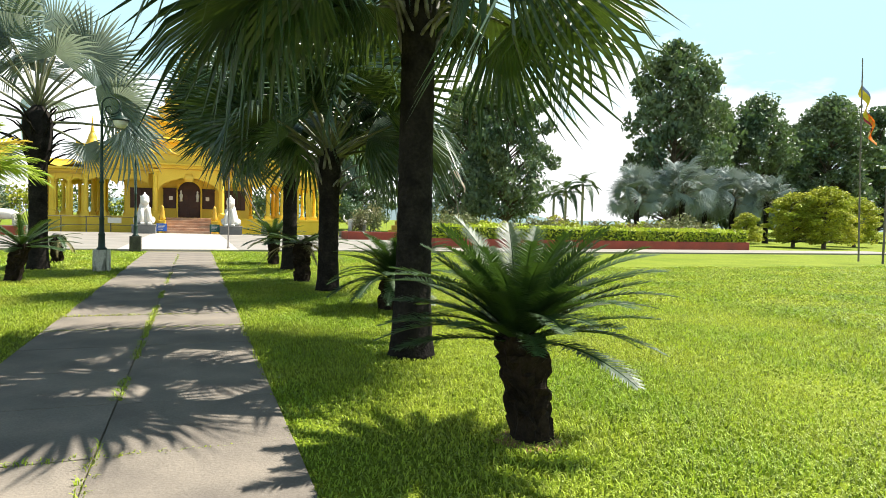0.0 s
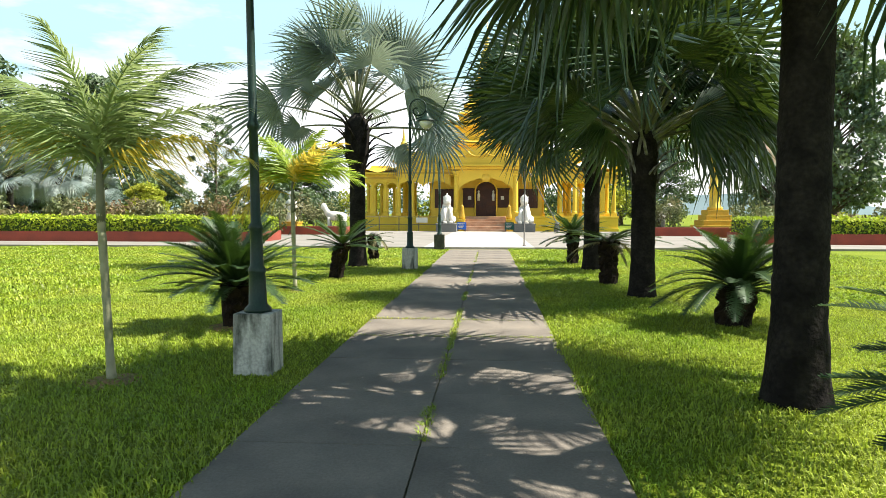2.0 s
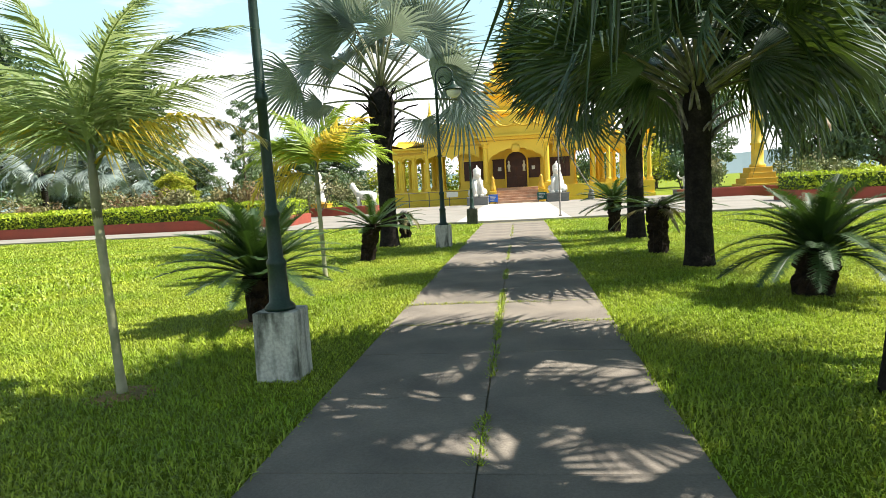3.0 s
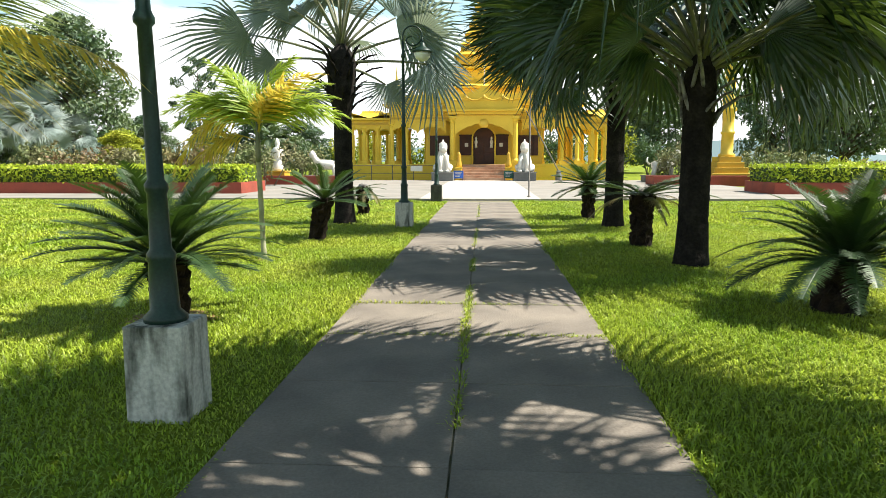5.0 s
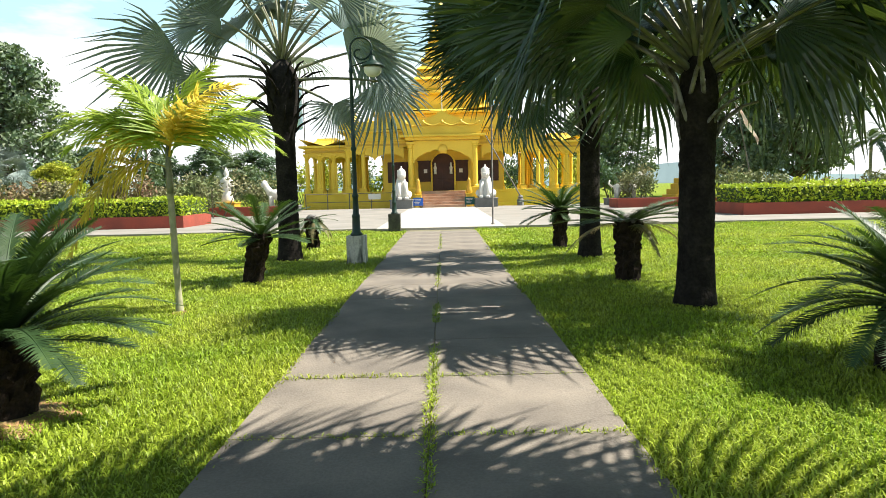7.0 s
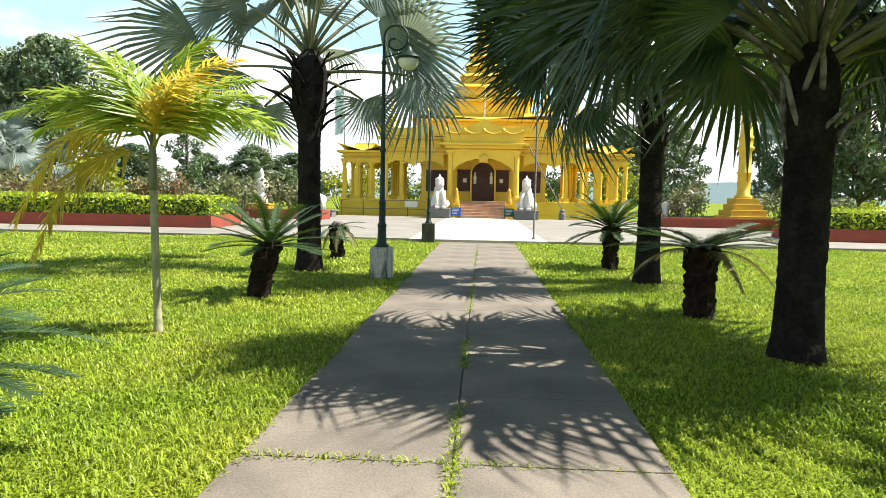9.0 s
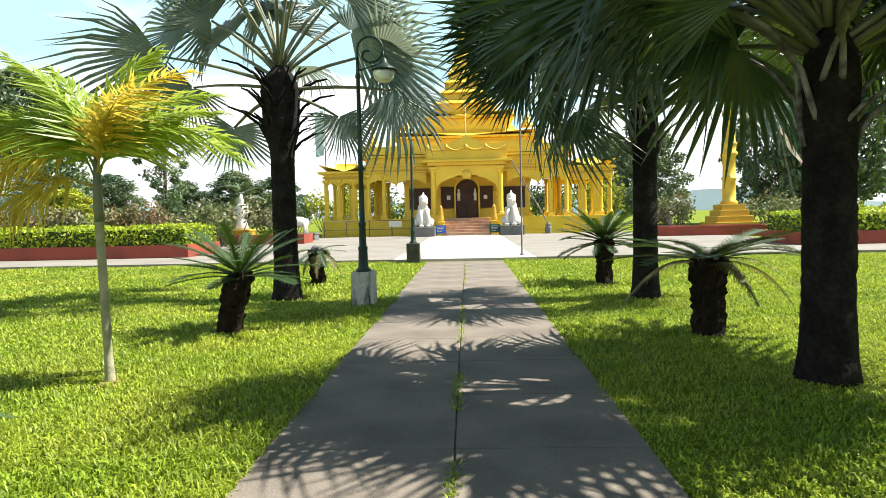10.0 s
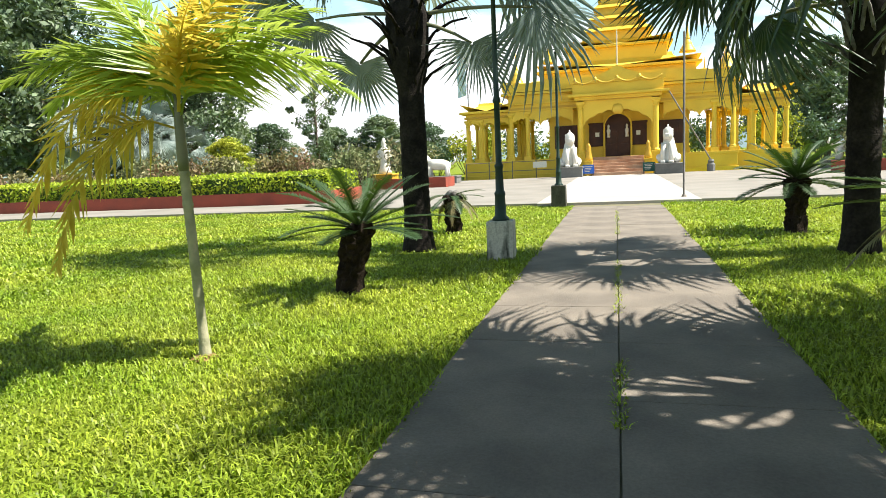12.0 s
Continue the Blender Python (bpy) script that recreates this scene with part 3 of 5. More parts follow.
fan_palm(-3.25, 20.45, 2.75, 0.255, 0.215, 4.05, 1.9, 1.25, 12, 50, 86, M_FANGREY, "grey-green fan palm with long leaf stalks on the lawn", 11, turn=30, swell=0.55, boot=M_TRUNK, stubs=26,
         leaves=((180, 22, 1.2, 1.25, 30, 48), (186, 12, 0.8, 0.95, 62, 30), (176, 50, 0.85, 1.15, 18, 72), (192, 66, 0.95, 1.1, 14, -75), (2, 42, 0.8, 1.2, 16, 76), (-6, -10, 0.6, 0.85, 62, 34), (6, 8, 1.05, 1.25, 34, 58),
                 (-4, 58, 1.0, 1.15, 12, -70), (170, 36, 1.1, 1.1, 24, -66), (12, 26, 1.0, 1.05, 30, -62), (150, -8, 0.7, 0.8, 68, 30), (95, 30, 1.0, 1.0, 30, 20), (200, 78, 0.9, 1.1, 8, 80)))

cycad(2.80, 4.85, 0.70, 0.135, 74, 1.02, "dark green cycad with a stout rough trunk on the lawn", 21, lo=12, hi=66, lean=(-0.14, 0.0), bend=0.75, width=0.0105)
cycad(3.65, 11.3, 0.46, 0.20, 72, 1.12, "bushy green cycad on a short trunk beside the path", 22, lo=4, hi=70, lean=(0.08, 0.0), bend=1.15, width=0.0105)
cycad(2.95, 16.4, 0.86, 0.17, 24, 1.2, "old cycad stump with sparse drooping fronds and brown cone", 23, lo=0, hi=24, cone=True, old=6, bend=0.42, width=0.0115)
cycad(2.92, 22.1, 0.85, 0.15, 40, 1.05, "dark cycad on a narrow trunk near the forecourt", 24, lo=-10, hi=50, bend=0.55, width=0.0115)
cycad(-2.85, 10.7, 0.52, 0.15, 72, 1.12, "dense green cycad beside the lamp post pedestal", 25, lo=8, hi=74, bend=0.9, width=0.0105)
cycad(-3.05, 16.95, 0.74, 0.15, 26, 1.06, "spreading cycad on a leaning dark trunk on the lawn", 26, lo=-2, hi=46, lean=(0.16, 0.05), bend=0.4, width=0.0115)
cycad(-3.25, 22.9, 0.72, 0.15, 14, 0.80, "small stunted cycad with few drooping fronds", 27, lo=-20, hi=10, cone=True, old=7)

feather_palm(-2.88, 7.95, 1.42, 0.034, 1.5, [(52, 2, 1), (72, 60, 0), (66, 170, 1), (48, 190, 1), (30, -6, 1), (76, 95, 0), (70, 275, 0), (40, 225, 1), (80, 10, 0), (34, 150, 1), (60, -40, 1), (56, 205, 1), (28, 178, 1), (62, 20, 1)], M_FEATHER, "young feather palm with arching light green fronds on a slim trunk", 31, lean=(-0.06, 0.0), arch=1.15, leaflet=0.40, width=0.016, plume=0.6, droop=1.1, pairs=74, yellow=(4, 12))
feather_palm(-3.20, 14.4, 1.50, 0.038, 1.34, [(4, 183, 2), (60, 186, 1), (58, -6, 1), (60, -44, 1), (82, 160, 0), (68, 22, 1), (54, 165, 1), (42, 8, 1), (74, 205, 0), (66, -20, 1), (40, 196, 1), (66, 110, 1), (78, 10, 0), (30, 20, 1), (30, 170, 1), (8, 190, 2)], M_FOX, "young feather palm with yellowing fronds on a slim ringed trunk", 33, lean=(-0.03, 0.0), arch=1.45, leaflet=0.42, width=0.031, plume=1.0, yellow=(0, 3, 9, 15), droop=0.7, pairs=56, bare=0.16)


# worn earth round some stems
def earth_ring(x, y, r, seed):
    rng = random.Random(seed)
    vs = [(0, 0, 0.03)] + [(r * k * math.cos(i * math.pi / 12) * rng.uniform(0.8, 1.2), r * k * math.sin(i * math.pi / 12) * rng.uniform(0.8, 1.2), h) for k, h in ((0.55, 0.035), (1.0, 0.004)) for i in range(24)]
    fs = [(0, 1 + i, 1 + (i + 1) % 24) for i in range(24)] + [(1 + i, 25 + i, 25 + (i + 1) % 24, 1 + (i + 1) % 24) for i in range(24)]
    ob = raw("earth_mound", vs, fs, M_EARTH, None, True)
    ob.matrix_world = pose(x, y, 0.002)
    tagged(ob, "small mound of bare reddish earth round a stem", "earth")


for k, (x, y, r) in enumerate(((-2.88, 7.95, 0.26), (-2.85, 10.65, 0.42), (2.78, 4.85, 0.24), (-3.2, 14.4, 0.12))):
    earth_ring(x, y, r, 80 + k)


# ---- lamp posts ----
def lamp_post(x, y, ped_w, ped_h, height, ped_mat, label, lean=0.0, turn=0.0, ped_label="square whitewashed concrete pedestal with dark stains"):
    post = empty("street_lamp", pose(x, y, 0, 0, 0, turn), label, "street lamp", "lamp posts along the path")
    bm = bmesh.new()
    box(bm, -ped_w / 2, ped_w / 2, -ped_w / 2, ped_w / 2, -0.05, ped_h, 0.012, taper=0.03)
    part("pedestal", bm, ped_mat, post, ped_label)
    bm = bmesh.new()
    h = height - 0.35
    prof = [(0.125, ped_h), (0.125, ped_h + 0.03), (0.085, ped_h + 0.07), (0.075, ped_h + 0.35), (0.082, ped_h + 0.37), (0.082, ped_h + 0.40), (0.062, ped_h + 0.43),
            (0.055, ped_h + 0.75), (0.066, ped_h + 0.77), (0.066, ped_h + 0.80), (0.046, ped_h + 0.83), (0.040, 2.25), (0.058, 2.27), (0.058, 2.30), (0.040, 2.34),
            (0.032, h - 0.35), (0.045, h - 0.33), (0.045, h - 0.29), (0.028, h - 0.25), (0.024, h)]
    lathe(bm, prof, 14, lean=(lean, 0))
    part("pole", bm, M_IRON, post, "dark green cast iron pole with collars", True)
    bm = bmesh.new()
    bm2 = [(0.0, 0, h - 0.05), (0.0, 0, h + 0.05)]
    for i in range(25):
        a = math.pi - i / 24 * math.pi * 1.55
        r = 0.21
        bm2.append((0.21 + r * math.cos(a), 0, h + 0.12 + r * math.sin(a)))
    for i in range(10):
        a = -0.55 * math.pi - i / 9 * math.pi * 1.1
        r = 0.085
        bm2.append((0.165 + r * math.cos(a), 0, h + 0.02 + r * math.sin(a)))
    tube(bm, [(px + lean, py, pz) for px, py, pz in bm2], 0.019, 8)
    tube(bm, [(0.42 + lean, 0, h + 0.12), (0.43 + lean, 0, h - 0.08)], 0.014, 8)
    tube(bm, [(lean, 0, h - 0.22), (0.20 + lean, 0, h - 0.16), (0.42 + lean, 0, h - 0.10)], 0.012, 8)
    part("scroll_arm", bm, M_IRON, post, "curled iron scroll arm", True)
    bm = bmesh.new()
    lathe(bm, [(0.03, h - 0.02), (0.05, h - 0.04), (0.07, h - 0.10), (0.13, h - 0.15), (0.225, h - 0.21), (0.23, h - 0.235), (0.18, h - 0.24)], 20, cx=0.43 + lean)
    part("shade", bm, M_IRON, post, "dark flared metal lamp shade", True)
    bm = bmesh.new()
    lathe(bm, [(0.175, h - 0.23), (0.18, h - 0.28), (0.16, h - 0.35), (0.10, h - 0.41), (0.02, h - 0.43)], 20, cx=0.43 + lean)
    part("globe", bm, M_GLOBE, post, "milky glass bowl", True)
    return post


lamp_post(-1.72, 8.41, 0.36, 0.57, 4.6, M_PED, "dark green iron lamp post on a whitewashed pedestal beside the path", lean=-0.05)
lamp_post(-1.64, 19.35, 0.38, 0.58, 4.45, M_PED, "iron lamp post with a scroll arm on a concrete pedestal")
lamp_post(-1.62, 29.1, 0.42, 0.62, 5.0, M_PEDDARK, "dark iron lamp post at the edge of the forecourt", turn=180, ped_label="dark stained concrete pedestal")

pole = empty("flag_pole", pose(1.92, 30.4, 0), "bare slender grey metal pole at the forecourt edge", "pole")
bm = bmesh.new()
lathe(bm, [(0.055, -0.05), (0.05, 0.1), (0.032, 0.12), (0.03, 4.8), (0.02, 4.84)], 10)
part("shaft", bm, M_POLE, pole, "", True)
bm = bmesh.new()
lathe(bm, [(0.05, 0.02), (0.075, 0.10), (0.05, 0.16)], 10)
part("collar", bm, M_POLE, pole, "", True)


# ---- red planters and hedges ----
def leaf_cloud(rng, n, place, size, flat=0.0):
    """n small leaves, two triangles each; place() gives the middle of each."""
    c = np.array([place() for _ in range(n)])
    d = rng.normal(size=(n, 3))
    d[:, 2] *= 1 - flat
    d /= np.linalg.norm(d, axis=1)[:, None]
    e = np.cross(d, rng.normal(size=(n, 3)))
    e /= np.linalg.norm(e, axis=1)[:, None]
    s = size * rng.uniform(0.6, 1.35, n)[:, None]
    v = np.stack([c - d * s, c + e * s * 0.45, c + d * s, c - e * s * 0.45], 1).reshape(-1, 3)
    f = np.arange(4 * n).reshape(-1, 4)
    return v, f


def raw_np(name, v, f, material, parent=None):
    me = bpy.data.meshes.new(name)
    me.from_pydata(v.tolist(), [], f.tolist())
    me.materials.append(material)
    ob = new(name, me)
    ob.parent = parent
    return ob


def planter(x0, x1, y0, y1, h, hedge_h, label, seed):
    rng = np.random.default_rng(seed)
    bed = empty("planter", pose((x0 + x1) / 2, y0, 0), label, "planter", "red planters round the forecourt")
    cx = (x0 + x1) / 2
    t = 0.12
    bm = bmesh.new()
    for a in ((x0, x1, y0, y0 + t), (x0, x1, y1 - t, y1), (x0, x0 + t, y0 + t, y1 - t), (x1 - t, x1, y0 + t, y1 - t)):
        box(bm, a[0] - cx, a[1] - cx, a[2] - y0, a[3] - y0, -0.05, h, 0.008)
    part("planter_wall", bm, M_REDWALL, bed, "low red painted masonry wall")
    bm = bmesh.new()
    box(bm, x0 + t - cx, x1 - t - cx, t, y1 - t - y0, 0, h - 0.05)
    part("soil", bm, M_SOIL, bed)
    if hedge_h:
        hedge = empty("hedge", pose(cx, y0, 0), "clipped yellow-green hedge filling a red planter", "hedge")
        # plain box behind the leaves, its dark colour standing for inner shade
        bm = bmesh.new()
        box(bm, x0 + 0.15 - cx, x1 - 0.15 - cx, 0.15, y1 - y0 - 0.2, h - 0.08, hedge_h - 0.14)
        part("core", bm, M_HEDGECORE, hedge, "dark core box coloured as the shade inside the hedge")

        def spot():
            x = rng.uniform(x0 + 0.05, x1 - 0.05) - cx
            k = rng.random()
            wob = 0.06 * math.sin(x * 1.7 + 1) + 0.05 * math.sin(x * 4.3)
            if k < 0.06:
                return (rng.choice((x0 + 0.12, x1 - 0.12)) - cx + rng.normal(0, 0.04), rng.uniform(0.05, y1 - y0 - 0.1), rng.uniform(h - 0.02, hedge_h))
            if k < 0.55:
                return (x, rng.normal(0.10, 0.05), rng.uniform(h - 0.02, hedge_h + wob))
            return (x, rng.uniform(0.05, y1 - y0 - 0.1), hedge_h + wob - abs(rng.normal(0, 0.07)))
        v, f = leaf_cloud(rng, int(330 * (x1 - x0)), spot, 0.085)
        tagged(raw_np("leaves", v, f, M_HEDGE, hedge), kind="stuff")
    return bed


planter(-36, -10.6, 33.0, 36.2, 0.58, 1.32, "long red walled planter holding a clipped hedge", 41)
planter(12.4, 34.2, 33.0, 36.2, 0.58, 1.32, "long red walled planter holding a bright hedge", 42)
planter(-17.5, -8.9, 44.0, 46.0, 0.60, 0, "low red walled planter beside the temple forecourt", 43)
planter(10.2, 19.0, 44.0, 46.0, 0.60, 0, "low red walled planter beside the golden pillar", 44)


# ---- shrubs and trees ----
def shrub_clump(name, x, y, w, d, h, material, label, seed, n=1500, size=0.12):
    rng = np.random.default_rng(seed)
    sh = empty(name, pose(x, y, 0), label, "shrub")
    lobes = [(rng.uniform(-w, w) * 0.42, rng.uniform(-d, d) * 0.4, h * rng.uniform(0.35, 0.72), rng.uniform(0.28, 0.5)) for _ in range(9)]
    bm = bmesh.new()
    for lx, ly, lz, lr in lobes:
        tube(bm, [(lx * 0.3, ly * 0.3, -0.05), (lx * 0.7, ly * 0.7, lz * 0.5), (lx, ly, lz)], [0.045, 0.03, 0.015], 5)
    tagged(part("stem_clump", bm, M_BARK, sh), kind="stuff")

    def spot():
        lx, ly, lz, lr = lobes[rng.integers(9)]
        q = rng.normal(size=3)
        q /= np.linalg.norm(q)
        k = rng.random() ** 0.45
        return (lx + q[0] * k * lr * w * 0.55, ly + q[1] * k * lr * d * 0.6, max(0.05, lz + q[2] * k * lr * h * 0.8))
    v, f = leaf_cloud(rng, n, spot, size)
    tagged(raw_np("leaves", v, f, material, sh), kind="stuff")
    return sh


def tree_meshes(h, w, trunk_r, bare, clumps, leaves, leaf_size, seed, taper=0.85):
    """The trunk with limbs, and a crown of many leaves in uneven clumps."""
    rng = np.random.default_rng(seed)
    bm = bmesh.new()
    top = h * 0.86
    tube(bm, [(0, 0, -0.2), (0.1, 0, h * 0.15), (-0.1, 0.1, h * 0.4), (0.1, -0.1, h * 0.65), (0, 0, top)],
         [trunk_r * 1.25, trunk_r, trunk_r * 0.8, trunk_r * 0.5, trunk_r * 0.15], 9)
    cl = []
    for i in range(clumps):
        k = (i + 0.5) / clumps
        z = h * (bare + (0.98 - bare) * k)
        env = math.sin(math.pi * min(1, 0.18 + 0.82 * k) ** taper) ** 0.5
        a = i * 2.4 + rng.uniform(-0.5, 0.5)
        r = w * 0.5 * env * rng.uniform(0.35, 0.95)
        c = np.array([r * math.cos(a), r * math.sin(a), z])
        cl.append((c, w * rng.uniform(0.08, 0.16)))
        zz = max(h * bare * 0.7, z - r * 0.7)
        tube(bm, [(0, 0, zz), (c[0] * 0.5, c[1] * 0.5, (zz + z) / 2 + 0.2), tuple(c)], [trunk_r * 0.3, trunk_r * 0.18, trunk_r * 0.06], 5)
    me1 = bpy.data.meshes.new("trunk")
    bm.to_mesh(me1)
    bm.free()
    me1.materials.append(M_BARK)

    def spot():
        c, r = cl[rng.integers(clumps)]
        q = rng.normal(size=3)
        q /= np.linalg.norm(q)
        return c + q * (rng.random() ** 0.4) * r * np.array([1, 1, 0.75])
    v, f = leaf_cloud(rng, leaves, spot, leaf_size)
    return me1, v, f


def crown_mesh(v, f, material):
    me = bpy.data.meshes.new("crown")
    me.from_pydata(v.tolist(), [], f.tolist())
    me.materials.append(material)
    return me


def tree(meshes, x, y, s, turn, label, wide=1.0):
    t = empty("tree", pose(x, y, 0, 0, 0, turn), label, "tree", "trees round the park")
    for name, me in zip(("trunk", "crown"), meshes):
        ob = new(name, me)
        ob.parent = t
        ob.matrix_local = Matrix.Diagonal((s * wide, s * wide, s, 1))
        if name == "crown":
            tagged(ob, kind="stuff")
    return t


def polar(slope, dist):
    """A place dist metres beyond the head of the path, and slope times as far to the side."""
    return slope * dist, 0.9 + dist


T = []
for seed, mat_leaf in ((51, M_TREE), (52, M_TREE), (53, M_TREE2)):
    a, v, f = tree_meshes(22, 16, 0.45, 0.12, 84, 15000, 0.38, seed)
    T.append((a, crown_mesh(v, f, mat_leaf)))
a, v, f = tree_meshes(16, 7, 0.22, 0.2, 34, 3600, 0.24, 54, taper=1.6)
CONIFER = (a, crown_mesh(v, f, M_TREE))
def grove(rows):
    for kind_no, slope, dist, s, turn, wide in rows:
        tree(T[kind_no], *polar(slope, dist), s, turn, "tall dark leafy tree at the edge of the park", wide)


# east of the lawn
grove(((0, 0.86, 62, 1.04, 10, 0.85), (1, 0.95, 66, 0.80, 60, 0.9), (1, 1.07, 62, 0.80, 100, 0.9), (0, 1.18, 66, 0.72, 200, 1.0), (1, 1.27, 60, 0.82, 150, 1.0), (0, 1.42, 60, 0.80, 30, 1.0), (1, 1.58, 58, 0.85, 80, 1.0)))
# beside and behind the temple
grove(((1, 0.505, 74, 0.93, 40, 0.85), (0, 0.43, 76, 0.84, 120, 0.8), (0, 0.25, 86, 0.55, 70, 1.1), (0, 0.20, 92, 0.5, 170, 1.1)))
# west of the lawn
grove(((0, -0.60, 58, 0.62, 50, 1.0), (1, -0.68, 60, 0.58, 90, 1.1), (0, -0.84, 54, 0.80, 20, 1.0), (1, -0.98, 56, 0.85, 140, 1.0), (0, -1.15, 54, 0.8, 10, 1.0)))
grove(((1, -0.33, 86, 0.33, 40, 1.6), (0, -0.27, 88, 0.30, 90, 1.8), (1, -0.40, 84, 0.28, 0, 1.6), (0, -0.50, 76, 0.30, 60, 1.5)))
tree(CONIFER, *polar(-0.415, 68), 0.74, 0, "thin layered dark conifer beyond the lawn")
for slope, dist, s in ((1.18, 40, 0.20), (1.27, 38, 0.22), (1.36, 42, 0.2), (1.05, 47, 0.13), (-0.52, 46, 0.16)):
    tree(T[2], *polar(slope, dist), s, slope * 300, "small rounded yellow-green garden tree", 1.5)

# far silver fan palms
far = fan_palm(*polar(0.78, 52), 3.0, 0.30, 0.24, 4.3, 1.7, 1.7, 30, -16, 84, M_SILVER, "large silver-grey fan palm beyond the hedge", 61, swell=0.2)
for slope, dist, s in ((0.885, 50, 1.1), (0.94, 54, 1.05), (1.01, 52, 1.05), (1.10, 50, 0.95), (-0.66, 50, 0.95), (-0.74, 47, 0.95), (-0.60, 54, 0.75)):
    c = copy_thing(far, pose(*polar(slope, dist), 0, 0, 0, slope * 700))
    c.scale = (s, s, s)

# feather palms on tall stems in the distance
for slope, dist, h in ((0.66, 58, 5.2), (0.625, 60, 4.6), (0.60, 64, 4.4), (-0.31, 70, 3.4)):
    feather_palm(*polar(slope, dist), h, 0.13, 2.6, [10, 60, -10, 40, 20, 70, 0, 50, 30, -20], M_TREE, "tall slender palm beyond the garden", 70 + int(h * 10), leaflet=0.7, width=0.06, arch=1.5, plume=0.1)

# shrubs behind the hedges
rs = random.Random(4)
for i in range(13):
    x = -36 + i * 1.95
    k = i % 3
    shrub_clump("shrub", x, rs.uniform(38.0, 42.5), rs.uniform(2.6, 3.8), 2.6, rs.uniform(1.7, 2.9), (M_SHRUB, M_RUSSET, M_SHRUB)[k], ("loose grey-green flowering shrub behind the hedge", "russet-leaved shrub behind the hedge", "loose grey-green flowering shrub behind the hedge")[k], 100 + i, n=1500)
for i in range(13):
    x = 17.6 + i * 1.6
    k = i % 3
    shrub_clump("shrub", x, rs.uniform(38.0, 42.5), rs.uniform(2.6, 3.6), 2.6, rs.uniform(1.6, 2.7), (M_SHRUB, M_TREE2, M_RUSSET)[k], ("loose grey-green flowering shrub behind the hedge", "rounded light green garden shrub", "russet-leaved shrub behind the hedge")[k], 140 + i, n=1500)
for i in range(13):
    shrub_clump("shrub", -18 + i * 3.0, 76 + (i % 3) * 1.5, 4.6, 3.0, 4.2 + (i % 4) * 0.5, M_TREE2 if i % 3 else M_TREE, "leafy green shrub behind the temple", 200 + i, n=1100, size=0.2)
for i, (x, y) in enumerate(((13.2, 49.5), (18.6, 49), (21, 51), (-13, 52), (-16, 50), (-19.5, 51))):
    shrub_clump("shrub", x, y, 3.0, 2.4, 2.6, M_SHRUB, "loose grey-green flowering shrub behind the hedge", 170 + i, n=1400)


# ---- temple ----
TX, TY = 0.12, 54.5
temple = empty("temple", pose(TX, TY, 0), "yellow painted temple with arched porch, tiered roof and golden spire", "temple", kind="")
FLOOR = 1.25


def tpart(name, build, material, label="", smooth=False, parent=None):
    bm = bmesh.new()
    build(bm)
    return part(name, bm, material, parent or temple, label, smooth)


def plinth(bm):
    box(bm, -2.9, 2.9, 0.0, 3.2, -0.1, FLOOR, 0.02)
    box(bm, -7.5, 7.5, 1.5, 14.5, -0.1, FLOOR - 0.003, 0.02)
    box(bm, -10.9, -7.45, 2.4, 13.5, -0.1, FLOOR - 0.006, 0.02)
    box(bm, 7.45, 10.9, 2.4, 13.5, -0.1, FLOOR - 0.006, 0.02)
    for x0, x1, y in ((-7.55, -2.95, 1.42), (2.95, 7.55, 1.42), (-10.95, -7.6, 2.32), (7.6, 10.95, 2.32)):
        box(bm, x0, x1, y, y + 0.2, FLOOR - 0.16, FLOOR + 0.03, 0.02)
        box(bm, x0, x1, y - 0.05, y + 0.2, -0.1, 0.28, 0.02)


tpart("plinth", plinth, M_GOLD, "moulded yellow plinth")
for i in range(6):
    z = 0.09 + i * 0.193
    tpart("step", lambda bm: box(bm, -1.6, 1.6, -1.95 + i * 0.32, 0.02, z - 0.05 if i else 0.0, z + 0.193, 0.012), M_STEP)


def cheek(sx):
    tpart("step_cheek", lambda bm: (box(bm, min(sx * 1.62, sx * 2.05), max(sx * 1.62, sx * 2.05), -1.5, 0.0, 0.05, 1.0, 0.02), box(bm, min(sx * 1.58, sx * 2.1), max(sx * 1.58, sx * 2.1), -1.55, -1.0, 0.95, 1.06, 0.02)), M_GOLD)


cheek(-1), cheek(1)


def column(x, y, r, z0, z1):
    bm = bmesh.new()
    box(bm, x - r * 1.5, x + r * 1.5, y - r * 1.5, y + r * 1.5, z0, z0 + 0.28, 0.02)
    lathe(bm, [(r * 1.3, z0 + 0.28), (r * 1.3, z0 + 0.36), (r, z0 + 0.44), (r * 0.94, z1 - 0.5), (r * 1.2, z1 - 0.46), (r * 1.2, z1 - 0.40), (r, z1 - 0.36), (r * 1.4, z1 - 0.18)], 14, cx=x, cy=y)
    box(bm, x - r * 1.5, x + r * 1.5, y - r * 1.5, y + r * 1.5, z1 - 0.18, z1, 0.015)
    return part("column", bm, M_GOLD, temple)


for sx in (-1, 1):
    column(sx * 2.38, 0.3, 0.19, FLOOR, 4.9)
    column(sx * 2.38, 2.0, 0.19, FLOOR, 4.9)
    for x, y in ((7.25, 1.8), (6.1, 1.8), (7.25, 5.5), (7.25, 9.0), (7.25, 13.8), (5.6, 13.8), (3.9, 13.8)):
        column(sx * x, y, 0.16, FLOOR, 4.6)
    for x, y in ((10.6, 2.7), (9.6, 2.7), (8.5, 2.7), (10.6, 6), (10.6, 9.5), (10.6, 13.0), (9.3, 13.0), (8.0, 13.0)):
        column(sx * x, y, 0.15, FLOOR, 4.3)


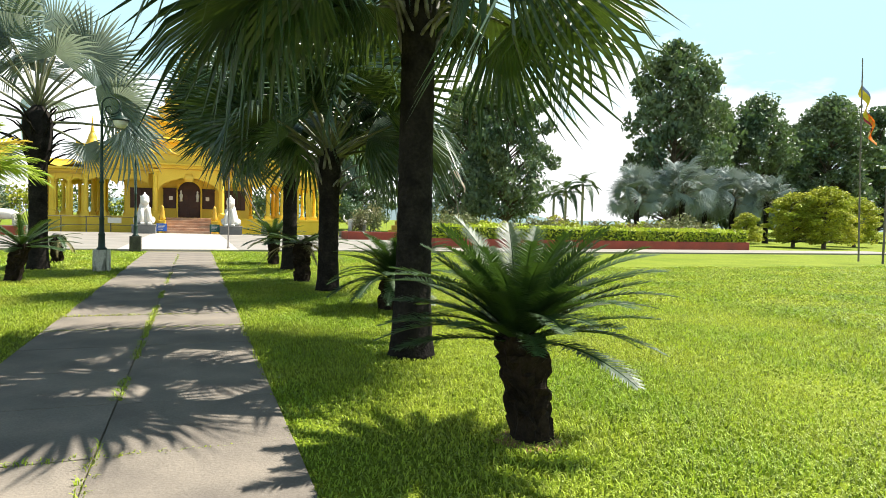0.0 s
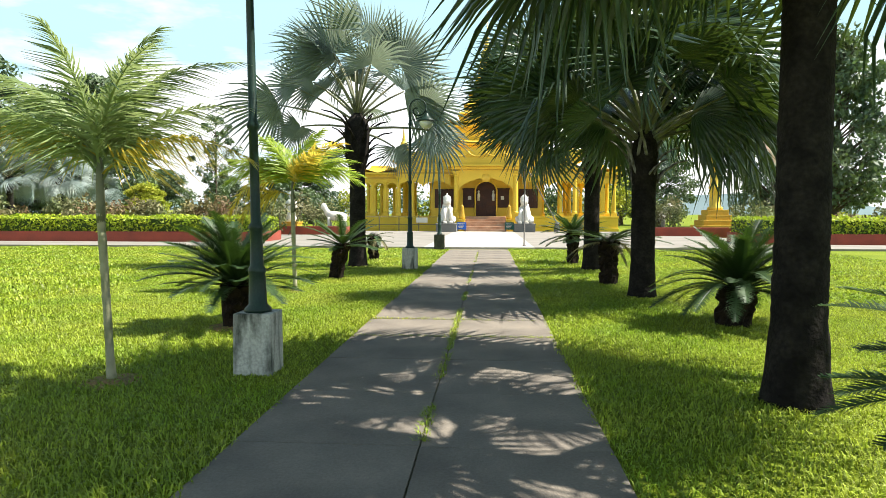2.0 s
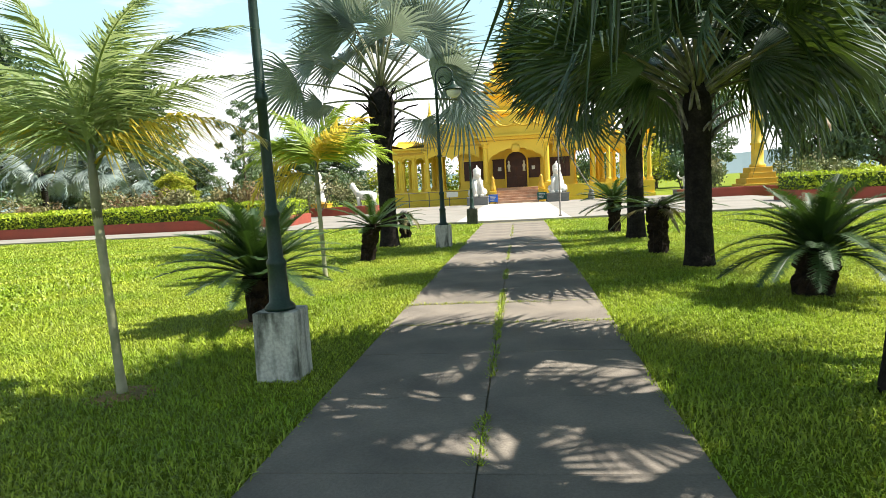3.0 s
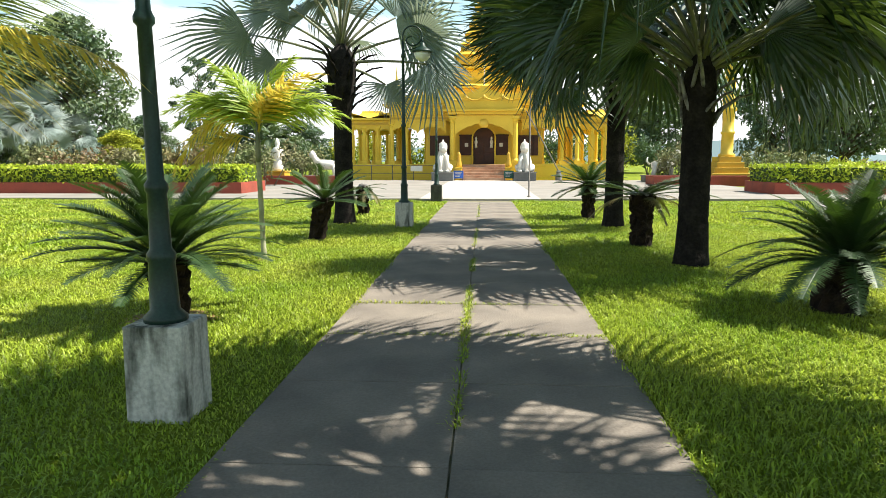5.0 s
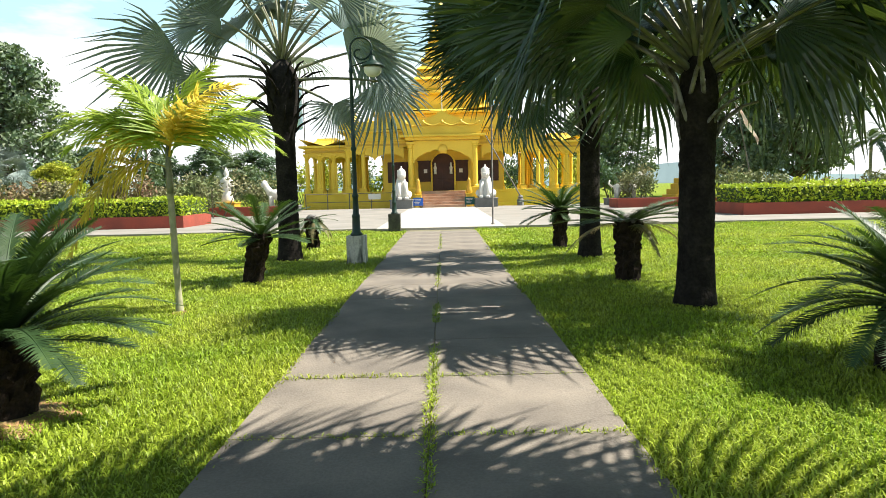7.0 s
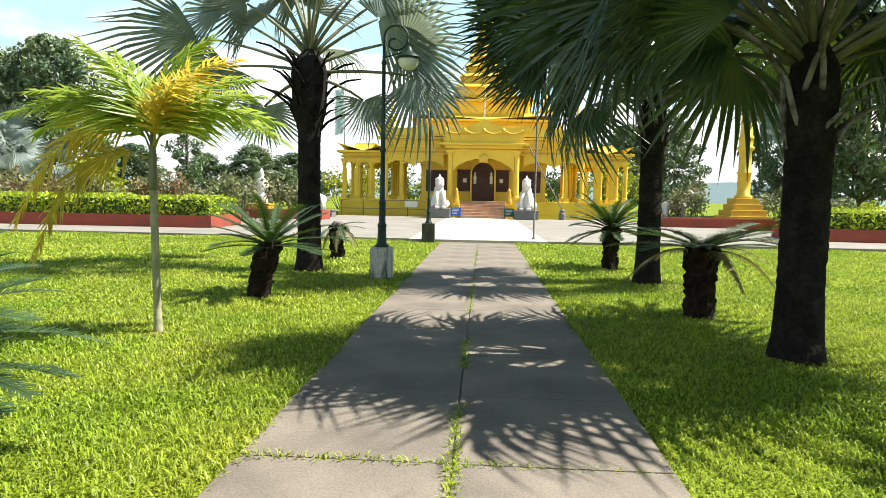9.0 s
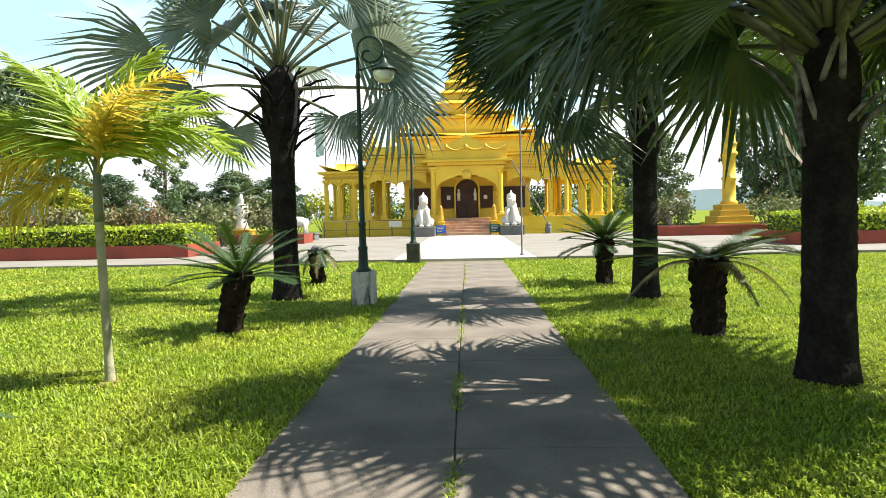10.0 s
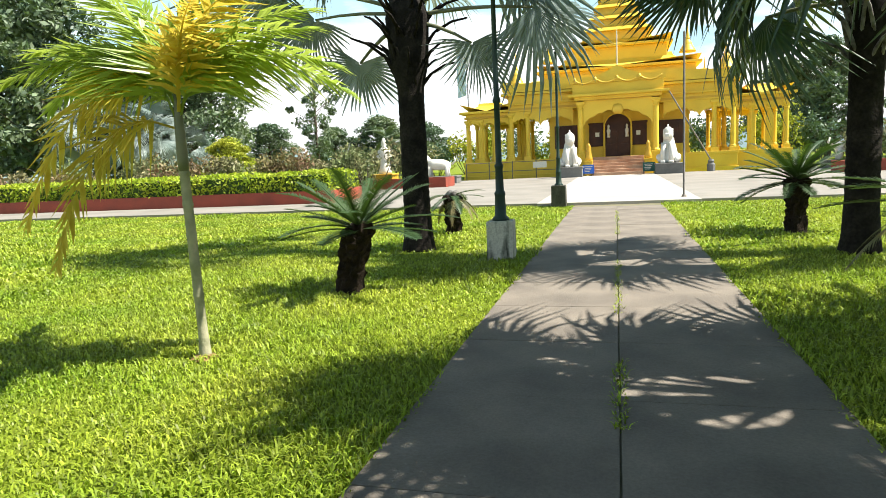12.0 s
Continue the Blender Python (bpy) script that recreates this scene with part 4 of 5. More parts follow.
def scallop(x0, x1, spring, crown, top, lobes=3):
    """The outline of a panel from x0 to x1 with a lobed arch cut up into it."""
    pts = [(x0, top), (x0, spring)]
    w = x1 - x0
    m = 2 * lobes + 1
    for i in range(m):
        a0, a1 = i / m, (i + 1) / m
        for j in range(5):
            u = a0 + (a1 - a0) * j / 4
            base = spring + (crown - spring) * math.sin(math.pi * min(max(u, 0), 1)) ** 0.55
            dip = 0.10 * (1 - abs(math.sin(math.pi * (u - a0) / (a1 - a0)))) if 0 < i < m else 0
            pts.append((x0 + w * u, base - dip * (0 < u < 1)))
    pts += [(x1, spring), (x1, top)]
    return pts


def arch(x0, x1, spring, crown, top, y0, y1, name="arch_panel", material=M_GOLD):
    return tpart(name, lambda bm: outline(bm, scallop(x0, x1, spring, crown, top), y0, y1), material, "lobed yellow arch panel")


arch(-2.2, 2.2, 3.25, 4.35, 5.0, 0.20, 0.40)
for sx in (-1, 1):
    for a, b in ((2.95, 5.2), (5.2, 7.3)):
        x0, x1 = sorted((sx * a, sx * b))
        arch(x0, x1, 3.65, 4.2, 4.7, 1.70, 1.88)
    for a, b in ((7.45, 8.5), (8.5, 9.6), (9.6, 10.65)):
        x0, x1 = sorted((sx * a, sx * b))
        arch(x0, x1, 3.55, 4.1, 4.4, 2.62, 2.78)
        tpart("pier", lambda bm: (box(bm, x0, x0 + 0.24, 2.63, 2.77, FLOOR, 3.6), box(bm, x1 - 0.24, x1, 2.63, 2.77, FLOOR, 3.6)), M_GOLD)
    x0, x1 = sorted((sx * 7.3, sx * 10.65))
    arch(x0, x1, 3.55, 4.1, 4.4, 12.9, 13.05)


def core(bm):
    # inner hall: walls with a door opening and thickness
    box(bm, -4.7, -0.95, 3.2, 3.5, FLOOR, 5.6)
    box(bm, 0.95, 4.7, 3.2, 3.5, FLOOR, 5.6)
    box(bm, -0.95, 0.95, 3.2, 3.5, 4.15, 5.6)
    box(bm, -4.7, -4.4, 3.5, 12.2, FLOOR, 5.6)
    box(bm, 4.4, 4.7, 3.5, 12.2, FLOOR, 5.6)
    box(bm, -4.4, 4.4, 11.9, 12.2, FLOOR, 5.6)


tpart("hall_wall", core, M_GOLD, "yellow hall wall")
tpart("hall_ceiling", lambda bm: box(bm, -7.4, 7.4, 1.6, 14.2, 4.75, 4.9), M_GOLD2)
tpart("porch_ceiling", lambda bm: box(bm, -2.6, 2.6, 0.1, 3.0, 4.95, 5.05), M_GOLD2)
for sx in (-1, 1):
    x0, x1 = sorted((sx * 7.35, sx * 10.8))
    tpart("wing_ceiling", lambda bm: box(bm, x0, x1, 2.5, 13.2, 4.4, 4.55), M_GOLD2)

# arched doorway, timber panels and notices
door = tpart("door", lambda bm: outline(bm, [(-0.88, FLOOR), (0.88, FLOOR), (0.88, 3.3)] + [(0.88 * math.cos(a * math.pi / 12), 3.3 + 0.86 * math.sin(a * math.pi / 12)) for a in range(1, 12)] + [(-0.88, 3.3)], 3.02, 3.14), M_DARKWOOD, "dark arched timber double door")
for sx in (-1, 1):
    x0, x1 = sorted((sx * 0.06, sx * 0.74))
    for z0, z1 in ((1.4, 2.1), (2.2, 2.95)):
        part("door_panel", (lambda b: (box(b, x0, x1, 2.98, 3.02, z0, z1, 0.02), b)[1])(bmesh.new()), M_DARKWOOD, door)
    part("white_figure", (lambda b: (lathe(b, [(0.12, 2.55), (0.10, 2.8), (0.14, 3.05), (0.06, 3.2), (0.09, 3.32), (0.03, 3.45)], 10, cx=sx * 0.62, cy=2.93), b)[1])(bmesh.new()), M_WHITE, door, "small white carved door figure", True)
    x0, x1 = sorted((sx * 0.98, sx * 1.95))
    tpart("timber_panel", lambda bm: (box(bm, x0, x1, 3.08, 3.16, 2.05, 3.55, 0.02), box(bm, x0 - 0.05, x1 + 0.05, 3.05, 3.12, 3.5, 3.62, 0.01), box(bm, x0 - 0.05, x1 + 0.05, 3.05, 3.12, 1.98, 2.08, 0.01)), M_DARKWOOD, "dark red timber wall panel")
    x0, x1 = sorted((sx * 1.25, sx * 1.52))
    tpart("notice", lambda bm: box(bm, x0, x1, 3.03, 3.055, 2.65, 2.95), M_WHITE, "small white notice")
    x0, x1 = sorted((sx * 2.75, sx * 4.35))
    win = tpart("window", lambda bm: (box(bm, x0, x1, 3.05, 3.14, 1.95, 3.55, 0.02)), M_DARKWOOD, "dark shuttered window")
    for k in range(4):
        xa = x0 + (x1 - x0) * k / 4
        part("shutter", (lambda b: (box(b, xa + 0.03, xa + 0.37, 3.0, 3.05, 2.02, 3.48, 0.015), b)[1])(bmesh.new()), M_DARKWOOD, win)


def door_surround(bm):
    arc = [(0.86 * math.cos(a * math.pi / 14), 3.3 + 0.86 * math.sin(a * math.pi / 14)) for a in range(15)]
    outline(bm, [(0.95, 3.3)] + arc + [(-0.95, 3.3), (-0.95, 4.32), (0.95, 4.32)], 2.86, 3.0)
    tube(bm, [(x * 1.06, 2.84, 3.3 + (z - 3.3) * 1.06) for x, z in arc], 0.06, 7)
    for s in (-1, 1):
        tube(bm, [(s * 0.91, 2.9, FLOOR), (s * 0.91, 2.9, 3.3)], 0.07, 8)


tpart("door_surround", door_surround, M_GOLD, "yellow round-arched door surround")


def keystone(bm):
    lathe(bm, [(0.02, 4.0), (0.30, 4.05), (0.34, 4.35), (0.25, 4.6), (0.02, 4.66)], 16, cy=0.16)
    for v in bm.verts:
        v.co.y = 0.16 + (v.co.y - 0.16) * 0.35


tpart("keystone_boss", keystone, M_GILT, "round gilded boss over the arch", True)


def porch_roof(bm):
    box(bm, -2.75, 2.75, -0.05, 3.0, 5.0, 5.22, 0.02)
    box(bm, -3.15, 3.15, -0.35, 3.0, 5.22, 5.38, 0.03)
    box(bm, -2.85, 2.85, -0.10, 3.0, 5.38, 6.05, 0.02)
    outline(bm, [(-2.95, 6.05), (2.95, 6.05), (3.05, 6.6), (2.2, 6.42), (1.2, 6.52), (0.5, 6.8), (0, 7.1), (-0.5, 6.8), (-1.2, 6.52), (-2.2, 6.42), (-3.05, 6.6)], -0.22, 0.05)


tpart("porch_roof", porch_roof, M_GOLD, "moulded porch cornice with curved crest")
for k in range(4):
    def swag(bm):
        x0 = -2.75 + k * 1.375
        tube(bm, [(x0 + 1.375 * i / 14, -0.26, 6.28 - 0.26 * math.sin(math.pi * i / 14)) for i in range(15)], 0.05, 6)
        lathe(bm, [(0.02, 6.1), (0.10, 6.18), (0.12, 6.3), (0.05, 6.42)], 8, cx=x0 if k else x0 + 0.06, cy=-0.24)
    tpart("garland", swag, M_GILT, "raised garland moulding", True)


def curved_roof(bm, x0, x1, y0, y1, z0, over, rise, inset, horn):
    """A tier of roof: slab eave, concave slope, upturned corners."""
    box(bm, x0 - over, x1 + over, y0 - over, y1 + over, z0, z0 + 0.16, 0.02)
    n = 5
    cx, cy = (x0 + x1) / 2, (y0 + y1) / 2
    hx, hy = (x1 - x0) / 2 + over * 0.9, (y1 - y0) / 2 + over * 0.9
    rings = []
    for i in range(n + 1):
        t = i / n
        k = inset * (1 - (1 - t) ** 1.7)
        z = z0 + 0.155 + rise * t ** 1.6
        ring = []
        for sx, sy in ((-1, -1), (0, -1), (1, -1), (1, 0), (1, 1), (0, 1), (-1, 1), (-1, 0)):
            up = horn * (1 - t) ** 3 if sx and sy else 0
            ring.append(bm.verts.new((cx + sx * (hx - k), cy + sy * (hy - k), z + up)))
        rings.append(ring)
    for a, b in zip(rings, rings[1:]):
        for i in range(8):
            j = (i + 1) % 8
            bm.faces.new((a[i], a[j], b[j], b[i]))
    bm.faces.new(rings[-1])


tpart("main_roof", lambda bm: (box(bm, -7.4, 7.4, 1.62, 14.3, 4.65, 5.75, 0.02), box(bm, -7.6, 7.6, 1.4, 14.5, 5.1, 5.2, 0.02), curved_roof(bm, -7.4, 7.4, 1.7, 14.2, 5.75, 0.45, 0.9, 1.9, 0.45)), M_GOLD, "yellow main roof with upturned corners")
tpart("parapet", lambda bm: (outline(bm, [(-7.7, 5.95), (7.7, 5.95), (7.85, 6.75), (6.8, 6.5), (5.2, 6.55), (3.4, 6.75), (-3.4, 6.75), (-5.2, 6.55), (-6.8, 6.5), (-7.85, 6.75)], 1.25, 1.45)), M_GOLD, "curved roof parapet")
tpart("second_tier", lambda bm: (box(bm, -5.2, 5.2, 3.6, 12.4, 6.0, 7.3, 0.03), curved_roof(bm, -5.2, 5.2, 3.6, 12.4, 7.3, 0.35, 0.9, 1.8, 0.4)), M_GOLD, "second yellow roof tier")
tpart("third_tier", lambda bm: (box(bm, -3.4, 3.4, 5.0, 11.0, 7.9, 9.0, 0.03), curved_roof(bm, -3.4, 3.4, 5.0, 11.0, 9.0, 0.4, 0.9, 1.5, 0.45)), M_GOLD, "third yellow roof tier")
for sx in (-1, 1):
    x0, x1 = sorted((sx * 7.5, sx * 10.7))
    tpart("wing_roof", lambda bm: (box(bm, x0, x1, 2.55, 13.1, 4.38, 4.75, 0.02), curved_roof(bm, x0, x1, 2.6, 13.0, 4.75, 0.4, 0.65, 1.2, 0.55)), M_GOLD, "low wing roof with horned corners")


def stupa(r, z0, h, cx=0.0, cy=0.0):
    rows = [(1.0, 0), (1.02, 0.05), (0.86, 0.07), (0.88, 0.12), (0.72, 0.14), (0.74, 0.19), (0.60, 0.22), (0.58, 0.28), (0.46, 0.36), (0.30, 0.43), (0.24, 0.46)]
    z, rr = 0.46, 0.25
    for i in range(7):
        rows += [(rr * 1.12, z + 0.01), (rr * 1.0, z + 0.035)]
        z += 0.045
        rr *= 0.84
    rows += [(0.10, 0.80), (0.06, 0.88), (0.02, 1.0)]
    return [(r * a, z0 + h * b) for a, b in rows]


def tiered_spire(bm):
    """A steep stack of square roofs, each with a flared eave, drawn in towards the top."""
    z, w = 9.7, 2.45
    for i in range(8):
        h = 0.95 - 0.05 * i
        box(bm, -w * 0.86, w * 0.86, 8.0 - w * 0.86, 8.0 + w * 0.86, z - 0.05, z + h * 0.62, 0.02)
        r = bmesh.ops.create_cone(bm, cap_ends=True, segments=4, radius1=w * 1.48, radius2=w * 1.10, depth=h * 0.42)["verts"]
        for v in r:
            v.co = Matrix.Rotation(math.pi / 4, 3, "Z") @ v.co + Vector((0, 8.0, z + h * 0.80))
        z += h
        w *= 0.80
    lathe(bm, [(w * 1.2, z - 0.05), (w * 1.3, z + 0.2), (w * 0.8, z + 0.5), (w * 0.5, z + 0.8), (0.12, z + 1.2)], 16, cy=8.0)


spire = tpart("spire", tiered_spire, M_GILT, "steep golden spire of stacked roofs")
part("umbrella_finial", (lambda b: (lathe(b, [(0.30, 15.6), (0.30, 16.4), (0.14, 16.5), (0.26, 16.9), (0.10, 17.0), (0.22, 17.4), (0.08, 17.5), (0.15, 17.9), (0.05, 18.0), (0.02, 19.8)], 12, cy=8.0), b)[1])(bmesh.new()), M_GILT, spire, "tiered gilded umbrella finial", True)
for sx in (-1, 1):
    for y, x, z, hh in ((2.4, 6.9, 6.55, 2.3), (13.4, 6.9, 6.55, 2.3), (4.3, 4.7, 8.1, 1.9)):
        tpart("corner_spirelet", lambda bm: lathe(bm, stupa(0.55, z, hh), 16, cx=sx * x, cy=y), M_GILT, "small golden corner spire", True)
tpart("front_mast", lambda bm: tube(bm, [(0, -0.05, 7.0), (0, -0.05, 9.3)], 0.035, 8), M_WHITE, "thin white rod above the porch")


# ---- statues and signs before the temple ----
def lion(x, y, face):
    """A seated guardian lion as one plain shape."""
    bm = bmesh.new()
    lathe(bm, [(0.50, 0.0), (0.58, 0.15), (0.54, 0.5), (0.44, 0.9), (0.36, 1.2), (0.30, 1.45), (0.2, 1.6)], 14, cy=0.15)
    lathe(bm, [(0.05, 1.35), (0.26, 1.45), (0.31, 1.7), (0.29, 1.95), (0.16, 2.12), (0.06, 2.18), (0.03, 2.32)], 12, cy=-0.12)
    box(bm, -0.16, 0.16, -0.52, -0.1, 1.52, 1.78, 0.06)
    for s in (-1, 1):
        tube(bm, [(s * 0.22, -0.30, 1.2), (s * 0.24, -0.45, 0.6), (s * 0.24, -0.48, 0.08)], [0.17, 0.12, 0.13], 9)
        box(bm, s * 0.24 - 0.14, s * 0.24 + 0.14, -0.72, -0.36, 0.0, 0.16, 0.05)
        tube(bm, [(s * 0.45, 0.35, 0.2), (s * 0.5, 0.05, 0.35), (s * 0.45, -0.3, 0.12)], [0.25, 0.24, 0.12], 9)
        tube(bm, [(s * 0.2, -0.02, 1.92), (s * 0.27, 0.0, 2.04)], [0.08, 0.03], 6)
    ob = part("lion_statue", bm, M_WHITE, None, "", True)
    ob.matrix_world = pose(x, y, 0.72, 0, 0, face)
    return tagged(ob, "white painted seated guardian lion on a grey plinth", "statue", "guardian lions")


def plinth_block(x, y, w, d, h, material, label):
    bm = bmesh.new()
    box(bm, -w / 2, w / 2, -d / 2, d / 2, 0, h - 0.08, 0.02)
    box(bm, -w / 2 - 0.05, w / 2 + 0.05, -d / 2 - 0.05, d / 2 + 0.05, h - 0.08, h, 0.02)
    ob = part("plinth", bm, material)
    ob.matrix_world = pose(x, y, 0.09)
    return tagged(ob, label, "plinth", "statue plinths")


for sx in (-1, 1):
    plinth_block(TX + sx * 2.95, 52.0, 1.55, 1.5, 0.63, M_GREY, "grey rendered plinth under a white lion")
    lion(TX + sx * 2.95, 52.05, -sx * 12)
    bm = bmesh.new()
    lathe(bm, [(0.20, 0), (0.24, 0.1), (0.2, 0.3), (0.15, 0.5), (0.18, 0.62), (0.10, 0.75), (0.14, 0.88), (0.10, 1.0), (0.02, 1.12)], 12)
    st = part("small_statue", bm, M_GOLD2, None, "", True)
    st.matrix_world = pose(TX + sx * 1.83, 53.3, 1.062)
    tagged(st, "small yellow kneeling figure beside the steps", "statue", "figures beside the steps")
    sign = empty("sign_board", pose(TX + sx * 1.83, 52.4, 0.09), "blue painted notice board beside the steps" if sx < 0 else "dark green notice board beside the steps", "sign")
    bm = bmesh.new()
    box(bm, -0.36, 0.36, -0.02, 0.02, 0.16, 0.72, 0.008)
    part("board", bm, M_BLUE if sx < 0 else M_GREEN, sign)
    for k in range(4):
        bm = bmesh.new()
        box(bm, -0.26 + 0.03 * (k % 2), 0.24 - 0.05 * k, -0.03, -0.022, 0.58 - 0.10 * k, 0.62 - 0.10 * k)
        part("text_bar", bm, M_WHITE, sign)
    for s in (-0.3, 0.3):
        bm = bmesh.new()
        box(bm, s - 0.025, s + 0.025, 0.022, 0.06, 0, 0.7, 0.005)
        part("leg", bm, M_POLE, sign)

# low rail fence with a white notice on the grass before the left wing
fence = empty("rail_fence", pose(-7.0, 54.0, 0), "low thin metal rail fence before the temple", "fence")
for k in range(5):
    bm = bmesh.new()
    tube(bm, [(-3.0 + k * 1.6, 0, -0.05), (-3.0 + k * 1.6, 0, 1.25)], 0.04, 6)
    part("post", bm, M_POLE, fence)
for z in (0.6, 1.2):
    bm = bmesh.new()
    tube(bm, [(-3.0, 0, z), (3.4, 0, z)], 0.025, 6)
    part("rail", bm, M_POLE, fence)
bm = bmesh.new()
box(bm, 1.6, 2.5, -0.06, -0.035, 0.75, 1.15)
tagged(part("notice_board", bm, M_WHITE, fence), "white notice plate")

prop = empty("leaning_prop", pose(TX + 5.5, 53.0, 0), "thin pole leaning against the porch roof from a stone post", "pole")
bm = bmesh.new()
tube(bm, [(0, 0, 0.75), (-2.35, 1.15, 5.2)], 0.045, 7)
part("bamboo", bm, M_POLE, prop)
bm = bmesh.new()
lathe(bm, [(0.24, 0), (0.24, 0.5), (0.16, 0.6), (0.20, 0.7), (0.12, 0.82)], 10)
part("stone_post", bm, M_GREY, prop)

# golden pillar on a stepped base
gp = empty("golden_pillar", pose(15.9, 48.4, 0), "tall golden pillar with ringed shaft on a stepped base", "pillar")
bm = bmesh.new()
for i, (w, z) in enumerate(((1.25, 0.0), (1.05, 0.7), (0.85, 1.05), (0.7, 1.4))):
    box(bm, -w, w, -w, w, z - 0.05, z + (0.7 if i == 0 else 0.36), 0.03)
part("stepped_base", bm, M_GOLD2, gp)
bm = bmesh.new()
lathe(bm, [(0.50, 1.75), (0.52, 1.9), (0.38, 2.0), (0.37, 3.2), (0.44, 3.25), (0.44, 3.35), (0.36, 3.4), (0.36, 4.6), (0.48, 4.7), (0.48, 4.85), (0.38, 4.95), (0.42, 5.3), (0.48, 5.4), (0.36, 5.5), (0.32, 7.0), (0.42, 7.1), (0.34, 7.4), (0.16, 7.9), (0.08, 8.4), (0.02, 9.2)], 16)
part("shaft", bm, M_GILT, gp, "ringed golden shaft", True)


def beast(x, y, s, face, z=0.0):
    bm = bmesh.new()
    tube(bm, [(-0.9, 0, 0.75), (-0.4, 0, 0.9), (0.3, 0, 0.92), (0.8, 0, 1.0)], [0.32, 0.42, 0.45, 0.36], 12)
    tube(bm, [(0.7, 0, 1.0), (1.0, 0, 1.45), (1.15, 0, 1.75)], [0.34, 0.26, 0.24], 10)
    lathe(bm, [(0.05, 1.45), (0.28, 1.6), (0.30, 1.85), (0.18, 2.05), (0.04, 2.15)], 10, cx=1.2)
    for lx in (-0.75, 0.65):
        for s2 in (-1, 1):
            tube(bm, [(lx, s2 * 0.26, 0.8), (lx + 0.05, s2 * 0.28, 0.4), (lx, s2 * 0.28, 0.0)], [0.2, 0.13, 0.15], 8)
    tube(bm, [(-1.1, 0, 0.9), (-1.4, 0, 1.2), (-1.3, 0, 1.5)], [0.1, 0.08, 0.05], 6)
    ob = part("beast_statue", bm, M_WHITE, None, "", True)
    ob.matrix_world = pose(x, y, z, 0, 0, face) @ Matrix.Scale(s, 4)
    return tagged(ob, "white painted standing beast statue with gold trim", "statue", "beast statues")


for x in (12.3, -10.9):
    plinth_block(x, 50.0, 2.6, 1.3, 0.45, M_GREY, "grey rendered plinth under a white beast")
    beast(x, 50.0, 0.8, 0 if x > 0 else 180, 0.54)

bm = bmesh.new()
lathe(bm, [(0.36, 0), (0.40, 0.15), (0.28, 0.5), (0.24, 0.95), (0.33, 1.25), (0.26, 1.5), (0.10, 1.6), (0.17, 1.75), (0.14, 1.92), (0.03, 2.15)], 14)
for s in (-1, 1):
    tube(bm, [(s * 0.28, 0, 1.4), (s * 0.42, -0.05, 1.05), (s * 0.25, -0.25, 0.95)], [0.09, 0.08, 0.06], 7)
fig = part("standing_statue", bm, M_WHITE, None, "", True)
fig.matrix_world = pose(-13.4, 47.0, 0.89)
tagged(fig, "white and gold standing figure on a square plinth", "statue")
plinth_block(-13.4, 47.0, 1.2, 1.2, 0.80, M_GOLD2, "yellow square plinth under a standing figure")

# prayer streamer on a tall pole
st = empty("streamer_pole", pose(-14.3, 75, 0), "tall thin pole with a long pale hanging streamer", "flag")
bm = bmesh.new()
tube(bm, [(0, 0, -0.1), (0, 0, 13.0)], [0.07, 0.04], 7)
tube(bm, [(0, 0, 12.6), (-0.6, 0, 12.7)], 0.025, 6)
part("pole", bm, M_POLE, st)
M_PALE = mat("pale_blue_cloth", (0.45, 0.58, 0.70), 0.8, (0.55, 0.66, 0.75), 2, 4, trans=0.3)
vs, fs = [], []
for i in range(13):
    for j in range(5):
        vs.append((-0.12 - 0.9 * j / 4, 0.12 * math.sin(i * 0.9 + j * 1.3), 12.5 - 4.6 * i / 12 - 0.05 * j))
for i in range(12):
    for j in range(4):
        k = i * 5 + j
        fs.append((k, k + 1, k + 6, k + 5))
raw("streamer", vs, fs, M_PALE, st, True)


# ---- flags over the lawn ----
def cloth(u0, u1, v0, v1, nu=14, nv=6, seed=0):
    vs, fs = [], []
    for i in range(nu + 1):
        for j in range(nv + 1):
            u, v = u0 + (u1 - u0) * i / nu, v0 + (v1 - v0) * j / nv
            vs.append((0.06 + u * 0.35 + 0.06 * math.sin(v * 6), 0.12 * math.sin(u * 7 + v * 2), -u * 1.05 - v * 0.9 + u * v * 0.3))
    for i in range(nu):
        for j in range(nv):
            k = i * (nv + 1) + j
            fs.append((k, k + 1, k + nv + 2, k + nv + 1))
    return vs, fs


flag = empty("flag_on_pole", pose(30.9, 23.4, 0), "striped blue, yellow, red and orange flag drooping from a thin pole", "flag")
bm = bmesh.new()
tube(bm, [(0.35, 0, -0.1), (0.1, 0, 5.0), (-0.1, 0, 9.9)], [0.045, 0.04, 0.025], 8)
part("pole", bm, M_POLE, flag)
for k, (nm, col) in enumerate((("slate_cloth", (0.10, 0.14, 0.25)), ("yellow_cloth", (0.70, 0.55, 0.05)), ("maroon_cloth", (0.22, 0.03, 0.05)), ("orange_cloth", (0.95, 0.22, 0.02)), ("white_cloth", (0.8, 0.8, 0.78)))):
    mk = mat(nm, col, 0.8, None, 3, 4, trans=0.35)
    u0 = (0.0, 0.0, 0.9, 1.15, 1.5)[k]
    u1 = (1.3, 1.5, 1.5, 2.2, 2.0)[k]
    v0, v1 = ((0.0, 0.3), (0.3, 0.75), (0.75, 1.05), (0.0, 0.9), (0.9, 1.1))[k]
    vs, fs = cloth(u0, u1, v0, v1)
    ob = raw("stripe", vs, fs, mk, flag, True)
    ob.matrix_local = pose(-0.08, 0, 9.1) @ Matrix.Scale(1.35, 4)
